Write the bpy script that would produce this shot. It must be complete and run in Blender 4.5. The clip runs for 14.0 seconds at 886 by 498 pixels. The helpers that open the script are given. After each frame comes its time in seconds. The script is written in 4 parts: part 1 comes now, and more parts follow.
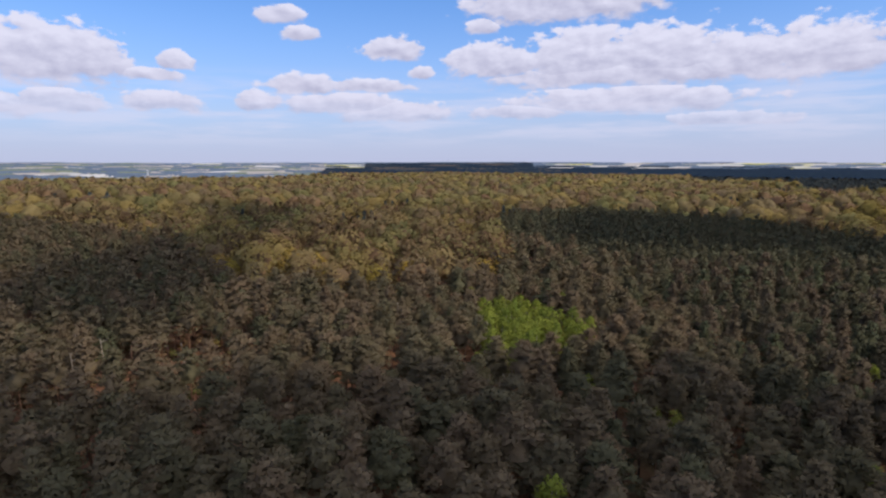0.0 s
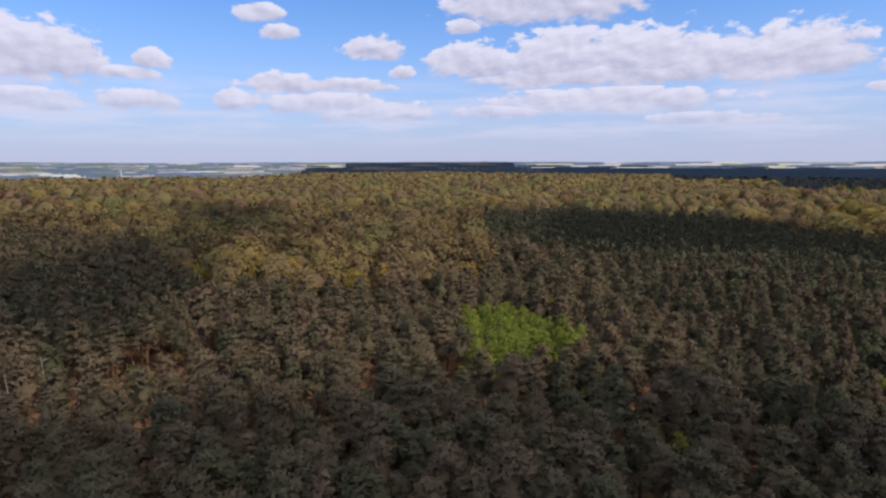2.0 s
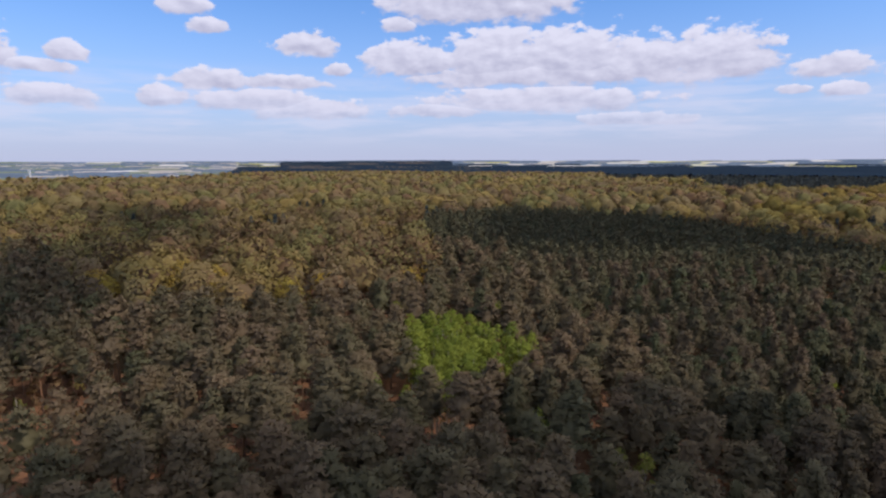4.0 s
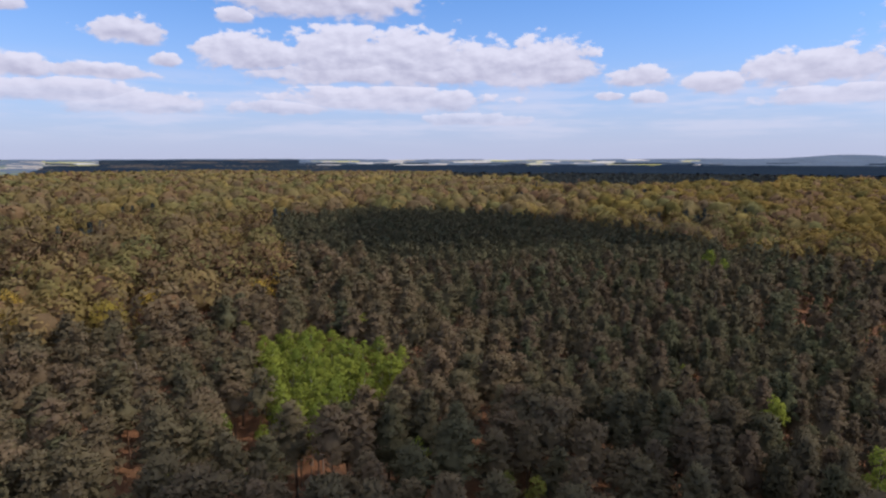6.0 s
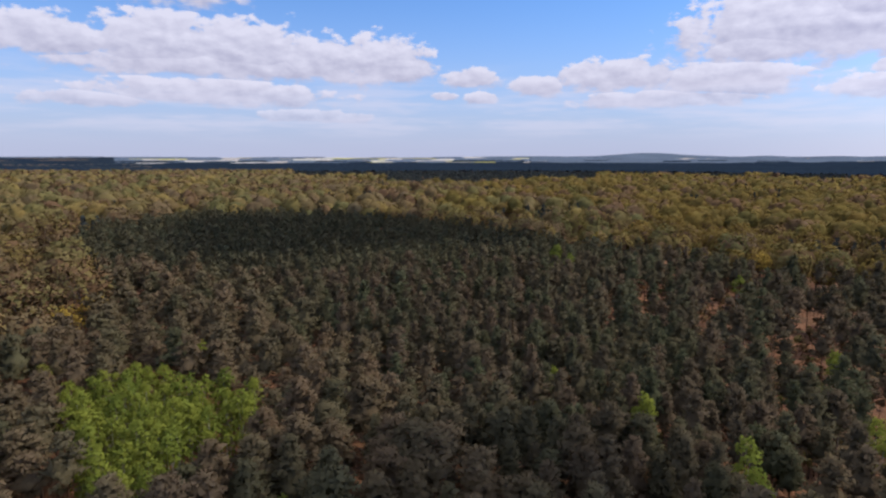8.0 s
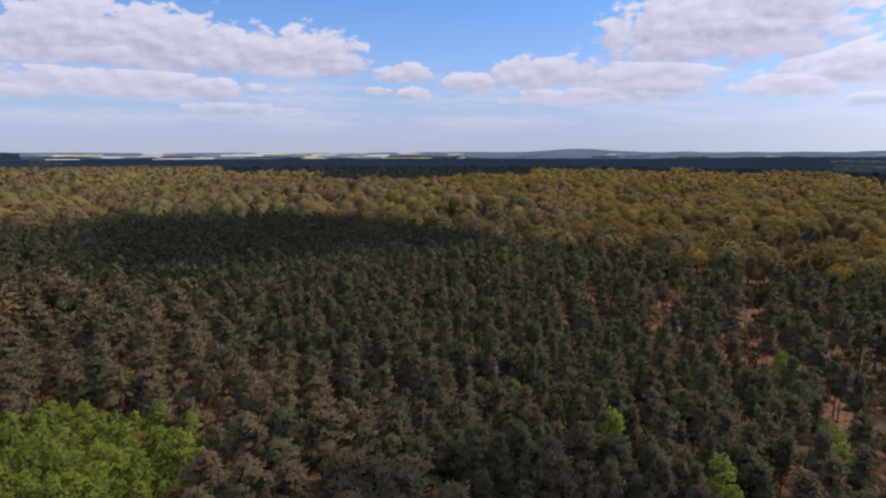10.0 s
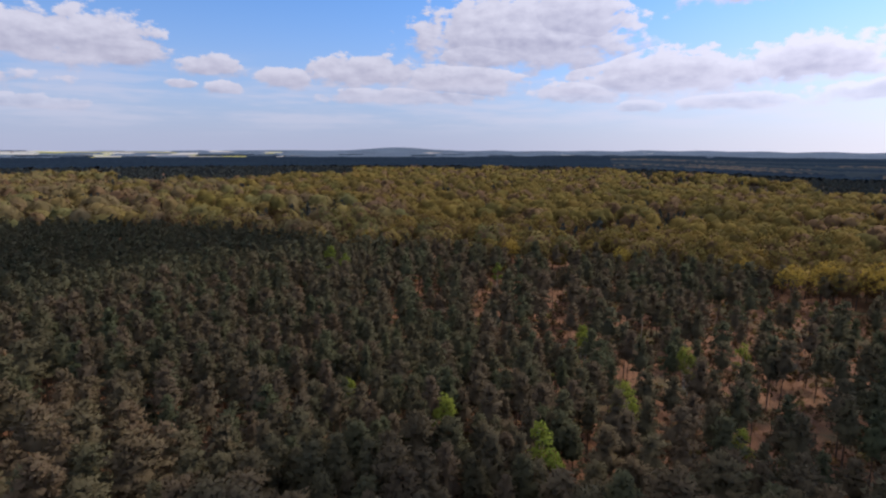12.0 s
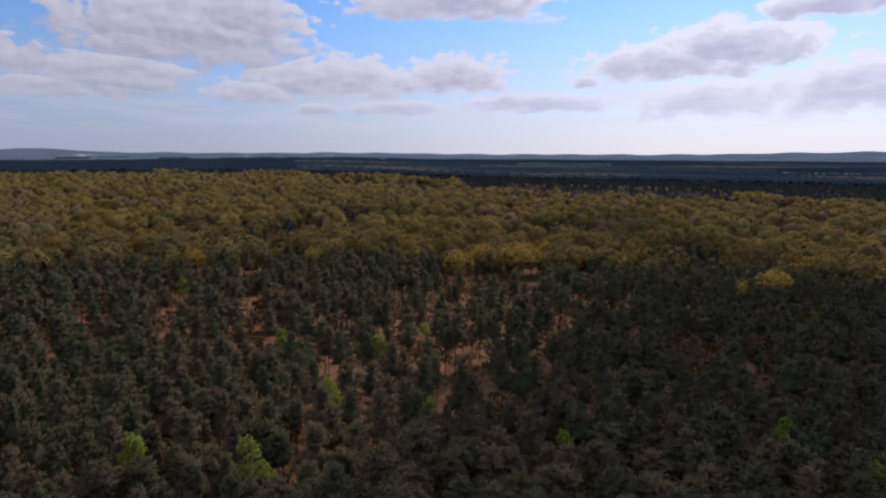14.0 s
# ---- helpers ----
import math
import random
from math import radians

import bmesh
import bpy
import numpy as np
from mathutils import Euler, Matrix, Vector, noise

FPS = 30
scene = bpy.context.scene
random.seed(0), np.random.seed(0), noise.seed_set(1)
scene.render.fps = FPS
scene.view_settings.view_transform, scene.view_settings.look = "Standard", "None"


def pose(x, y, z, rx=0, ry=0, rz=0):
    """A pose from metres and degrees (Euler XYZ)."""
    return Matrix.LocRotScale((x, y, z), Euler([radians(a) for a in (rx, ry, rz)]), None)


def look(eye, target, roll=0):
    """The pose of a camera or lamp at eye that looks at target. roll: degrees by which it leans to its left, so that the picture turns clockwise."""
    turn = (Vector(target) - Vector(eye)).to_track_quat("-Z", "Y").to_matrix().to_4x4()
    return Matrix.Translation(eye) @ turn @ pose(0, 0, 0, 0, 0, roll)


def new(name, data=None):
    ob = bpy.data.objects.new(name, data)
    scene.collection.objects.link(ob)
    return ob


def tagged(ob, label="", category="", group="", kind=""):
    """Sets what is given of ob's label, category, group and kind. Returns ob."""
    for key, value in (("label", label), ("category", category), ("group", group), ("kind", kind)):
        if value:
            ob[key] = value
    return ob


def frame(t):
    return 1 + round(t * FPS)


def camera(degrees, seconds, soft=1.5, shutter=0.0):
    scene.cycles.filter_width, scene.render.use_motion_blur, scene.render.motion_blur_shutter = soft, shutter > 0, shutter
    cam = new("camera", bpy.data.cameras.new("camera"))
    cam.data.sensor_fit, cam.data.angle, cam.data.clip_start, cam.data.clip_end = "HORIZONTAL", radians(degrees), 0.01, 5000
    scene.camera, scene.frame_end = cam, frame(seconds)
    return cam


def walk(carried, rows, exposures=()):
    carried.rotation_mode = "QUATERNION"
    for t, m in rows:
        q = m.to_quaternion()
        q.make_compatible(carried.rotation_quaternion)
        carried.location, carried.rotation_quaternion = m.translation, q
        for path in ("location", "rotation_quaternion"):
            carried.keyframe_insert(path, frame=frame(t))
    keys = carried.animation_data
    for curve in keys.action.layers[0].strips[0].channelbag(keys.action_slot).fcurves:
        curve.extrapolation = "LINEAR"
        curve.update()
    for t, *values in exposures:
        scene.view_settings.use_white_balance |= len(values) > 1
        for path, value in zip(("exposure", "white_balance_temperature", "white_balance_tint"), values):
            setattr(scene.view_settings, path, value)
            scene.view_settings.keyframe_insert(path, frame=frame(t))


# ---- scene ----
cam = camera(76.9, 14.0, soft=2.3)
PATH = [
    (0.0, -0.00, 0.00, 58.00, 81.18, 0.06, 0.00),
    (0.5, 0.13, 2.43, 57.92, 81.20, 0.05, -0.08),
    (1.0, 0.26, 4.92, 57.80, 81.21, 0.06, -0.17),
    (1.5, 0.37, 7.52, 57.67, 81.18, 0.06, -0.60),
    (2.0, 0.33, 10.19, 57.61, 81.16, 0.09, -1.88),
    (2.5, 0.33, 12.90, 57.56, 81.09, 0.08, -3.21),
    (2.7, 0.33, 13.98, 57.54, 81.07, 0.05, -3.73),
    (4.8, 0.54, 25.50, 57.88, 80.90, 0.12, -11.09),
    (5.0, 0.59, 26.68, 57.91, 80.86, 0.07, -11.87),
    (5.5, 0.72, 29.70, 58.02, 80.86, 0.06, -16.36),
    (6.0, 0.94, 32.88, 58.03, 80.86, 0.04, -23.40),
    (6.5, 1.40, 36.15, 58.01, 80.87, -0.00, -29.08),
    (7.0, 2.17, 39.20, 58.01, 80.82, -0.01, -31.23),
    (7.5, 3.09, 42.08, 58.13, 80.81, -0.02, -33.61),
    (7.7, 3.43, 43.18, 58.22, 80.80, 0.02, -37.44),
    (9.8, 5.72, 52.60, 60.54, 80.20, 0.09, -43.33),
    (10.0, 5.81, 52.94, 60.60, 80.15, 0.06, -45.91),
    (10.5, 5.94, 53.41, 60.66, 80.08, 0.01, -50.74),
    (11.0, 5.93, 53.48, 60.60, 80.03, -0.01, -54.02),
    (11.5, 5.75, 53.37, 60.49, 80.02, -0.06, -58.15),
    (12.0, 5.51, 53.17, 60.38, 80.01, -0.12, -63.87),
    (12.5, 5.36, 53.00, 60.39, 80.05, -0.15, -71.77),
    (13.0, 5.25, 52.96, 60.49, 80.13, -0.17, -81.21),
    (13.5, 5.16, 52.91, 60.58, 80.19, -0.18, -90.11),
    (14.0, 5.04, 52.84, 60.64, 80.26, -0.16, -95.15),
]
walk(cam, [(t, pose(x, y, z, rx, ry, rz)) for t, x, y, z, rx, ry, rz in PATH],
     exposures=[(0.0, 0.0), (7.0, 0.0), (10.5, -0.15), (13.0, -0.31), (14.0, -0.5)])

# ---- light ----
SUN_AZIMUTH, SUN_ELEVATION = 122.0, 50.0     # degrees, clockwise from +y
sun = new("sun", bpy.data.lights.new("sun", "SUN"))
sun.data.energy, sun.data.angle, sun.data.color = 2.6, radians(0.53), (1.0, 0.90, 0.77)
sa, se = radians(SUN_AZIMUTH), radians(SUN_ELEVATION)
SUN_WAY = Vector((math.sin(sa) * math.cos(se), math.cos(sa) * math.cos(se), math.sin(se)))
sun.matrix_world = look(SUN_WAY * 3000, (0, 0, 0))


class Nodes:
    """Short hand for building node trees."""

    def __init__(self, tree):
        self.tree = tree
        tree.nodes.clear()

    def add(self, kind, inputs=(), **settings):
        n = self.tree.nodes.new(kind)
        for key, value in settings.items():
            setattr(n, key, value)
        for key, value in dict(inputs).items():
            self.put(n.inputs[key], value)
        return n

    def put(self, socket, value):
        if isinstance(value, bpy.types.NodeSocket):
            self.tree.links.new(value, socket)
        else:
            socket.default_value = value

    def math(self, op, a, b=0.0, c=0.0, clamp=False):
        n = self.add("ShaderNodeMath", {0: a, 1: b, 2: c}, operation=op, use_clamp=clamp)
        return n.outputs[0]

    def vec(self, op, a, b=(0, 0, 0)):
        n = self.add("ShaderNodeVectorMath", {0: a, 1: b}, operation=op)
        return n.outputs["Value" if op == "LENGTH" else "Vector"]

    def step(self, x, lo, hi, to_lo=0.0, to_hi=1.0):
        n = self.add("ShaderNodeMapRange", {0: x, 1: lo, 2: hi, 3: to_lo, 4: to_hi}, interpolation_type="SMOOTHSTEP")
        return n.outputs[0]

    def mix(self, fac, a, b, blend="MIX"):
        n = self.add("ShaderNodeMix", data_type="RGBA", blend_type=blend)
        self.put(n.inputs[0], fac), self.put(n.inputs[6], a), self.put(n.inputs[7], b)
        return n.outputs[2]

    def noise(self, vector, scale, detail=4.0, rough=0.5, dims="3D"):
        n = self.add("ShaderNodeTexNoise", {"Scale": scale, "Detail": detail, "Roughness": rough}, noise_dimensions=dims)
        if vector is not None:
            self.put(n.inputs["Vector"], vector)
        return n.outputs[0]

    def ramp(self, fac, stops):
        n = self.add("ShaderNodeValToRGB", {0: fac})
        els = n.color_ramp.elements
        while len(els) < len(stops):
            els.new(0.5)
        for e, (at, col) in zip(els, stops):
            e.position, e.color = at, (*col, 1.0)
        return n.outputs[0]


# cumulus of the sky: azimuth and base elevation in degrees, half width, height
CUMULUS_WEST = [
    (-33.9, 6.8, 5.9, 5.0), (-24.6, 8.3, 2.0, 1.6), (-26.6, 7.3, 2.7, 1.1), (-15.4, 12.9, 2.4, 1.6), (-13.9, 11.5, 2.0, 1.3), (-4.9, 10.0, 3.2, 2.1),
    (-2.3, 8.2, 1.3, 1.3), (11.5, 13.3, 10.0, 3.9), (3.9, 12.3, 1.8, 1.5), (-17.7, 5.1, 2.6, 1.7), (-13.7, 6.6, 3.8, 1.8), (-9.6, 4.9, 6.3, 2.0),
    (-7.4, 6.9, 4.6, 1.2), (-4.4, 4.2, 6.2, 2.0), (-26.3, 4.8, 3.8, 1.7), (-33.7, 4.3, 3.7, 1.9), (-38.5, 3.9, 3.0, 2.2), (18.1, 4.9, 11.4, 2.4),
    (7.9, 4.4, 5.6, 1.2), (26.6, 3.4, 5.9, 1.2),
]
CUMULUS_MIDDLE = [
    (5.0, 8.4, 4.8, 3.2), (13.5, 7.8, 6.6, 4.9), (20.4, 7.5, 6.4, 5.2), (27.4, 7.3, 5.4, 4.3), (33.4, 7.2, 5.2, 4.5), (18.0, 7.4, 15.0, 2.4),
    (42.0, 6.8, 3.1, 1.9), (43.1, 5.3, 1.7, 1.1), (39.5, 5.6, 1.3, 0.8), (48.6, 5.9, 2.7, 2.0), (56.2, 6.4, 6.0, 2.8), (65.6, 5.6, 6.4, 3.4),
    (60.1, 4.7, 9.0, 1.5), (71.6, 8.3, 11.6, 6.6), (68.0, 8.0, 6.0, 3.6), (75.6, 10.2, 6.2, 5.0),
]
CUMULUS_EAST = [
    (84.6, 5.3, 9.6, 4.0), (77.3, 4.8, 4.8, 2.0), (82.8, 3.7, 2.5, 1.1), (89.1, 3.8, 3.2, 1.4), (96.7, 6.1, 5.8, 3.5), (96.2, 12.7, 11.0, 3.4),
    (116.4, 6.9, 9.0, 3.3), (121.6, 7.6, 8.2, 4.3), (109.2, 6.2, 1.5, 1.2), (119.9, 3.4, 7.8, 3.5), (130.3, 3.5, 7.4, 4.6), (128.7, 11.0, 6.2, 2.4),
    (91.5, 3.8, 4.8, 1.5), (104.5, 4.1, 9.0, 1.9),
]


def make_sky():
    world = bpy.data.worlds.new("sky")
    scene.world = world
    world.use_nodes = True
    g = Nodes(world.node_tree)
    way = g.add("ShaderNodeTexCoord").outputs["Generated"]
    sep = g.add("ShaderNodeSeparateXYZ", {0: way})
    x, y, z = sep.outputs
    az = g.math("MULTIPLY", g.math("ARCTAN2", x, y), 180 / math.pi)
    el = g.math("MULTIPLY", g.math("ARCSINE", z), 180 / math.pi)
    sky = g.add("ShaderNodeTexSky", sky_type="NISHITA", sun_disc=False, sun_elevation=se, sun_rotation=sa,
                altitude=150.0, air_density=1.0, dust_density=0.2, ozone_density=3.0).outputs[0]
    sky = g.mix(1.0, sky, (0.76, 1.24, 1.80, 1), "MULTIPLY")
    # pale haze towards the horizon
    glow = g.step(az, 55.0, 130.0)
    haze = g.math("POWER", 2.718, g.math("MULTIPLY", -1.0, g.math("POWER", g.math("DIVIDE", g.math("MAXIMUM", el, 0.0), g.math("MULTIPLY_ADD", glow, 2.0, 9.2)), 1.6)))
    haze_col = g.mix(glow, (5.0, 5.3, 7.4, 1), (8.2, 7.6, 8.4, 1))
    sky = g.mix(g.math("MULTIPLY", haze, 0.95), sky, haze_col)
    # billows
    at = g.add("ShaderNodeCombineXYZ", {0: az, 1: g.math("MULTIPLY", el, 1.7), 2: 0.0}).outputs[0]
    fine = g.noise(at, 0.46, 8.0, 0.56)
    offset = g.vec("ADD", at, (0.5, 0.9, 0.0))
    fine_up = g.noise(offset, 0.46, 4.0, 0.52)
    warp = g.math("MULTIPLY", g.math("SUBTRACT", fine, 0.47), 1.65)
    pos = g.add("ShaderNodeCombineXYZ", {0: az, 1: el, 2: 0.0}).outputs[0]
    best, height = -5.0, 0.0
    for a, b, w, h in CUMULUS_WEST + CUMULUS_MIDDLE + CUMULUS_EAST:
        rel = g.vec("MULTIPLY", g.vec("SUBTRACT", pos, (a, b, 0)), (1 / w, 1 / h, 0))
        body = g.math("SUBTRACT", 1.0, g.vec("LENGTH", g.vec("MULTIPLY", g.vec("SUBTRACT", rel, (0, 0.3, 0)), (1, 1.43, 1))))
        up = g.add("ShaderNodeSeparateXYZ", {0: rel}).outputs[1]
        body = g.math("MINIMUM", body, g.math("MULTIPLY_ADD", up, 2.0, 0.28))
        nearer = g.math("GREATER_THAN", body, best)
        height = g.add("ShaderNodeMix", {0: nearer, 2: height, 3: up}).outputs[0]
        best = g.math("MAXIMUM", body, best)
    thick = g.math("ADD", best, warp)
    alpha = g.step(thick, 0.0, g.step(height, 0.0, 0.5, 0.45, 0.2))
    # top lit, base grey, thick cores darker against the sun
    relief = g.math("MULTIPLY", g.math("SUBTRACT", fine, fine_up), 1.6)
    lit = g.math("ADD", g.math("MULTIPLY_ADD", height, 0.75, 0.30), relief)
    core = g.math("MULTIPLY", g.step(thick, 0.25, 1.0), g.math("MULTIPLY_ADD", glow, 0.45, 0.10))
    rim = g.math("MULTIPLY", g.step(thick, 0.55, 0.1), g.math("MULTIPLY", glow, 0.7))
    lit = g.math("SUBTRACT", g.math("ADD", lit, rim), core, clamp=True)
    cloud = g.mix(lit, (4.7, 4.7, 6.4, 1), (7.7, 7.65, 9.3, 1))
    # clouds low over the horizon fade into the haze
    alpha = g.math("MULTIPLY", alpha, g.step(el, 1.5, 7.0, 0.45, 0.97))
    sky = g.mix(alpha, sky, cloud)
    # thin layers over the horizon
    low = g.add("ShaderNodeCombineXYZ", {0: g.math("MULTIPLY", az, 0.11), 1: g.math("MULTIPLY", el, 0.85), 2: 3.0}).outputs[0]
    veil = g.step(g.noise(low, 1.0, 5.0, 0.55), 0.38, 0.66)
    veil = g.math("MULTIPLY", veil, g.math("MULTIPLY", g.step(el, 0.8, 3.5), g.step(el, 9.5, 5.0)))
    sky = g.mix(g.math("MULTIPLY", veil, 0.5), sky, (7.3, 7.2, 8.9, 1))
    # scattered cumulus overhead and behind, out of view, brightened to add fill light
    flat = g.vec("DIVIDE", way, g.add("ShaderNodeCombineXYZ", {0: g.math("MAXIMUM", z, 0.05), 1: g.math("MAXIMUM", z, 0.05), 2: 1.0}).outputs[0])
    high = g.step(g.noise(flat, 1.1, 5.0, 0.5), 0.42, 0.56)
    high = g.math("MULTIPLY", high, g.step(el, 17.0, 24.0))
    sky = g.mix(g.math("MULTIPLY", high, 0.95), sky, (12.0, 11.6, 11.2, 1))
    bg = g.add("ShaderNodeBackground", {"Color": sky, "Strength": g.math("MULTIPLY_ADD", glow, 0.052, 0.1)})
    out = g.add("ShaderNodeOutputWorld", {"Surface": bg.outputs[0]})


make_sky()


# ---- materials ----
def material(name):
    m = bpy.data.materials.new(name)
    m.use_nodes = True
    return m, Nodes(m.node_tree)


def foliage(name, stops, translucent=0.25, vary=0.14, rough=0.9):
    """Leaves or needles: the hue goes by the tree, the value by the single spray."""
    m, g = material(name)
    tint = g.add("ShaderNodeAttribute", attribute_name="tint").outputs["Fac"]
    own = g.add("ShaderNodeObjectInfo").outputs["Random"]
    pick = g.math("FRACT", g.math("ADD", tint, own))
    col = g.ramp(pick, stops)
    island = g.add("ShaderNodeNewGeometry").outputs["Random Per Island"]
    place = g.add("ShaderNodeNewGeometry").outputs["Position"]
    blotch = g.noise(place, 0.9, 3.0)
    value = g.math("ADD", g.math("MULTIPLY_ADD", island, vary, 1.0 - vary / 2), g.math("MULTIPLY_ADD", blotch, 0.5, -0.25))
    hue = g.math("MULTIPLY_ADD", island, 0.014, 0.493)
    col = g.add("ShaderNodeHueSaturation", {"Hue": hue, "Value": value, "Color": col}).outputs[0]
    bsdf = g.add("ShaderNodeBsdfPrincipled", {"Base Color": col, "Roughness": rough, "Specular IOR Level": 0.04})
    thin = g.add("ShaderNodeBsdfTranslucent", {"Color": col})
    mixed = g.add("ShaderNodeMixShader", {0: translucent, 1: bsdf.outputs[0], 2: thin.outputs[0]})
    g.add("ShaderNodeOutputMaterial", {"Surface": mixed.outputs[0]})
    return m


def bark(name, low, high, top):
    """Bark, grey and fissured below, warmer up the stem."""
    m, g = material(name)
    place = g.add("ShaderNodeTexCoord").outputs["Object"]
    stretched = g.vec("MULTIPLY", place, (1, 1, 0.25))
    grain = g.noise(stretched, 6.0, 6.0, 0.6)
    up = g.step(g.add("ShaderNodeSeparateXYZ", {0: place}).outputs[2], 2.0, top)
    base = g.mix(up, (*low, 1), (*high, 1))
    col = g.mix(g.math("MULTIPLY", grain, 0.9), g.mix(0.5, base, (0.02, 0.015, 0.012, 1)), base)
    bump = g.add("ShaderNodeBump", {"Strength": 0.6, "Distance": 0.05, "Height": grain})
    bsdf = g.add("ShaderNodeBsdfPrincipled", {"Base Color": col, "Roughness": 0.9, "Normal": bump.outputs[0]})
    g.add("ShaderNodeOutputMaterial", {"Surface": bsdf.outputs[0]})
    return m


def make_ground_material():
    """Forest floor of rusty litter and bracken, moss and sand."""
    m, g = material("forest_floor")
    place = g.add("ShaderNodeNewGeometry").outputs["Position"]
    big = g.noise(place, 0.035, 4.0)
    mid = g.noise(place, 0.35, 5.0, 0.6)
    small = g.noise(place, 3.0, 5.0, 0.65)
    litter = g.ramp(mid, [(0.25, (0.10, 0.05, 0.028)), (0.5, (0.25, 0.108, 0.05)), (0.75, (0.34, 0.165, 0.085))])
    moss = g.mix(small, (0.05, 0.055, 0.018, 1), (0.12, 0.10, 0.04, 1))
    col = g.mix(g.step(big, 0.52, 0.68), litter, moss)
    col = g.mix(g.step(small, 0.35, 0.75), g.mix(0.45, col, (0.05, 0.025, 0.015, 1)), col)
    bump = g.add("ShaderNodeBump", {"Strength": 0.8, "Distance": 0.3, "Height": small})
    bsdf = g.add("ShaderNodeBsdfPrincipled", {"Base Color": col, "Roughness": 0.95, "Normal": bump.outputs[0]})
    g.add("ShaderNodeOutputMaterial", {"Surface": bsdf.outputs[0]})
    return m


NEEDLES = foliage("pine_needles", [(0.0, (0.129, 0.101, 0.060)), (0.25, (0.171, 0.121, 0.076)), (0.5, (0.124, 0.108, 0.062)),
                                   (0.7, (0.169, 0.122, 0.078)), (0.85, (0.099, 0.098, 0.054)), (1.0, (0.139, 0.110, 0.068))], 0.30)
# young pines; east of x 95 it also stands in for backlit darkness
DARKER_NEEDLES = foliage("darker_pine_needles", [(0.0, (0.092, 0.086, 0.050)), (0.2, (0.126, 0.092, 0.062)), (0.4, (0.084, 0.090, 0.050)), (0.6, (0.100, 0.084, 0.054)),
                                               (0.8, (0.130, 0.094, 0.064)), (1.0, (0.080, 0.088, 0.050))], 0.30)
# dark conifers; on the south-eastern pines this colour stands in for shade
DARK_OR_SHADED = foliage("dark_or_shaded_needles", [(0.0, (0.077, 0.075, 0.046)), (0.5, (0.103, 0.091, 0.055)), (1.0, (0.079, 0.083, 0.052))], 0.25)
# far conifers: aerial haze is put into the bluish needle colour
HAZED_SPRUCE = foliage("hazed_needles", [(0.0, (0.046, 0.053, 0.050)), (0.5, (0.058, 0.064, 0.058)), (1.0, (0.044, 0.053, 0.052))], 0.12)
OAK = foliage("budding_oak_leaves", [(0.0, (0.214, 0.160, 0.058)), (0.2, (0.246, 0.179, 0.063)), (0.4, (0.171, 0.121, 0.071)),
                                     (0.6, (0.197, 0.156, 0.060)), (0.8, (0.145, 0.134, 0.056)), (0.9, (0.175, 0.147, 0.058)), (1.0, (0.220, 0.151, 0.067))], 0.25, 0.2)
OLIVE_OAK = foliage("olive_oak_leaves", [(0.0, (0.210, 0.150, 0.042)), (0.25, (0.165, 0.126, 0.040)), (0.5, (0.225, 0.152, 0.044)), (0.75, (0.136, 0.114, 0.038)), (1.0, (0.190, 0.128, 0.046))], 0.28, 0.22)
FRESH = foliage("fresh_green_leaves", [(0.0, (0.171, 0.197, 0.034)), (0.5, (0.205, 0.227, 0.040)), (1.0, (0.135, 0.169, 0.032))], 0.35)
# dimmer copy of the fresh green, half shade put into its colour
DIM_FRESH = foliage("dim_birch_leaves", [(0.0, (0.175, 0.170, 0.036)), (0.5, (0.140, 0.136, 0.034)), (1.0, (0.110, 0.122, 0.030))], 0.3)
YELLOW_OAK = foliage("yellow_oak_leaves", [(0.0, (0.33, 0.225, 0.045)), (0.5, (0.36, 0.24, 0.05)), (1.0, (0.29, 0.22, 0.045))], 0.25)
# real twigs, and the darker colour that stands in for shaded crown flanks
TWIGS_AND_FLANKS = foliage("twigs_and_shaded_flanks", [(0.0, (0.123, 0.077, 0.042)), (0.5, (0.146, 0.089, 0.047)), (1.0, (0.111, 0.071, 0.040))], 0.0, 0.24)
BRACKEN = foliage("dead_bracken", [(0.0, (0.26, 0.13, 0.06)), (0.5, (0.20, 0.15, 0.055)), (1.0, (0.12, 0.13, 0.04))], 0.2)
PINE_BARK = bark("pine_bark", (0.13, 0.085, 0.065), (0.33, 0.17, 0.095), 11.0)
OAK_BARK = bark("oak_bark", (0.12, 0.095, 0.075), (0.15, 0.12, 0.09), 12.0)
DEAD_WOOD = bark("dead_wood", (0.34, 0.28, 0.22), (0.42, 0.34, 0.26), 9.0)
BIRCH_BARK = bark("birch_bark", (0.45, 0.42, 0.38), (0.5, 0.47, 0.43), 8.0)
FLOOR = make_ground_material()


def make_vapour():
    m, g = material("cloud_vapour")
    place = g.add("ShaderNodeTexCoord").outputs["Object"]
    col = g.mix(g.noise(place, 0.02, 5.0), (0.8, 0.8, 0.82, 1), (0.95, 0.95, 0.95, 1))
    soft = g.add("ShaderNodeBsdfDiffuse", {"Color": col})
    thin = g.add("ShaderNodeBsdfTranslucent", {"Color": col})
    mixed = g.add("ShaderNodeMixShader", {0: 0.5, 1: soft.outputs[0], 2: thin.outputs[0]})
    g.add("ShaderNodeOutputMaterial", {"Surface": mixed.outputs[0]})
    return m


VAPOUR = make_vapour()

# ---- terrain ----
rng = np.random.default_rng(7)
EYE = np.array((3.0, 30.0))     # middle of the flight


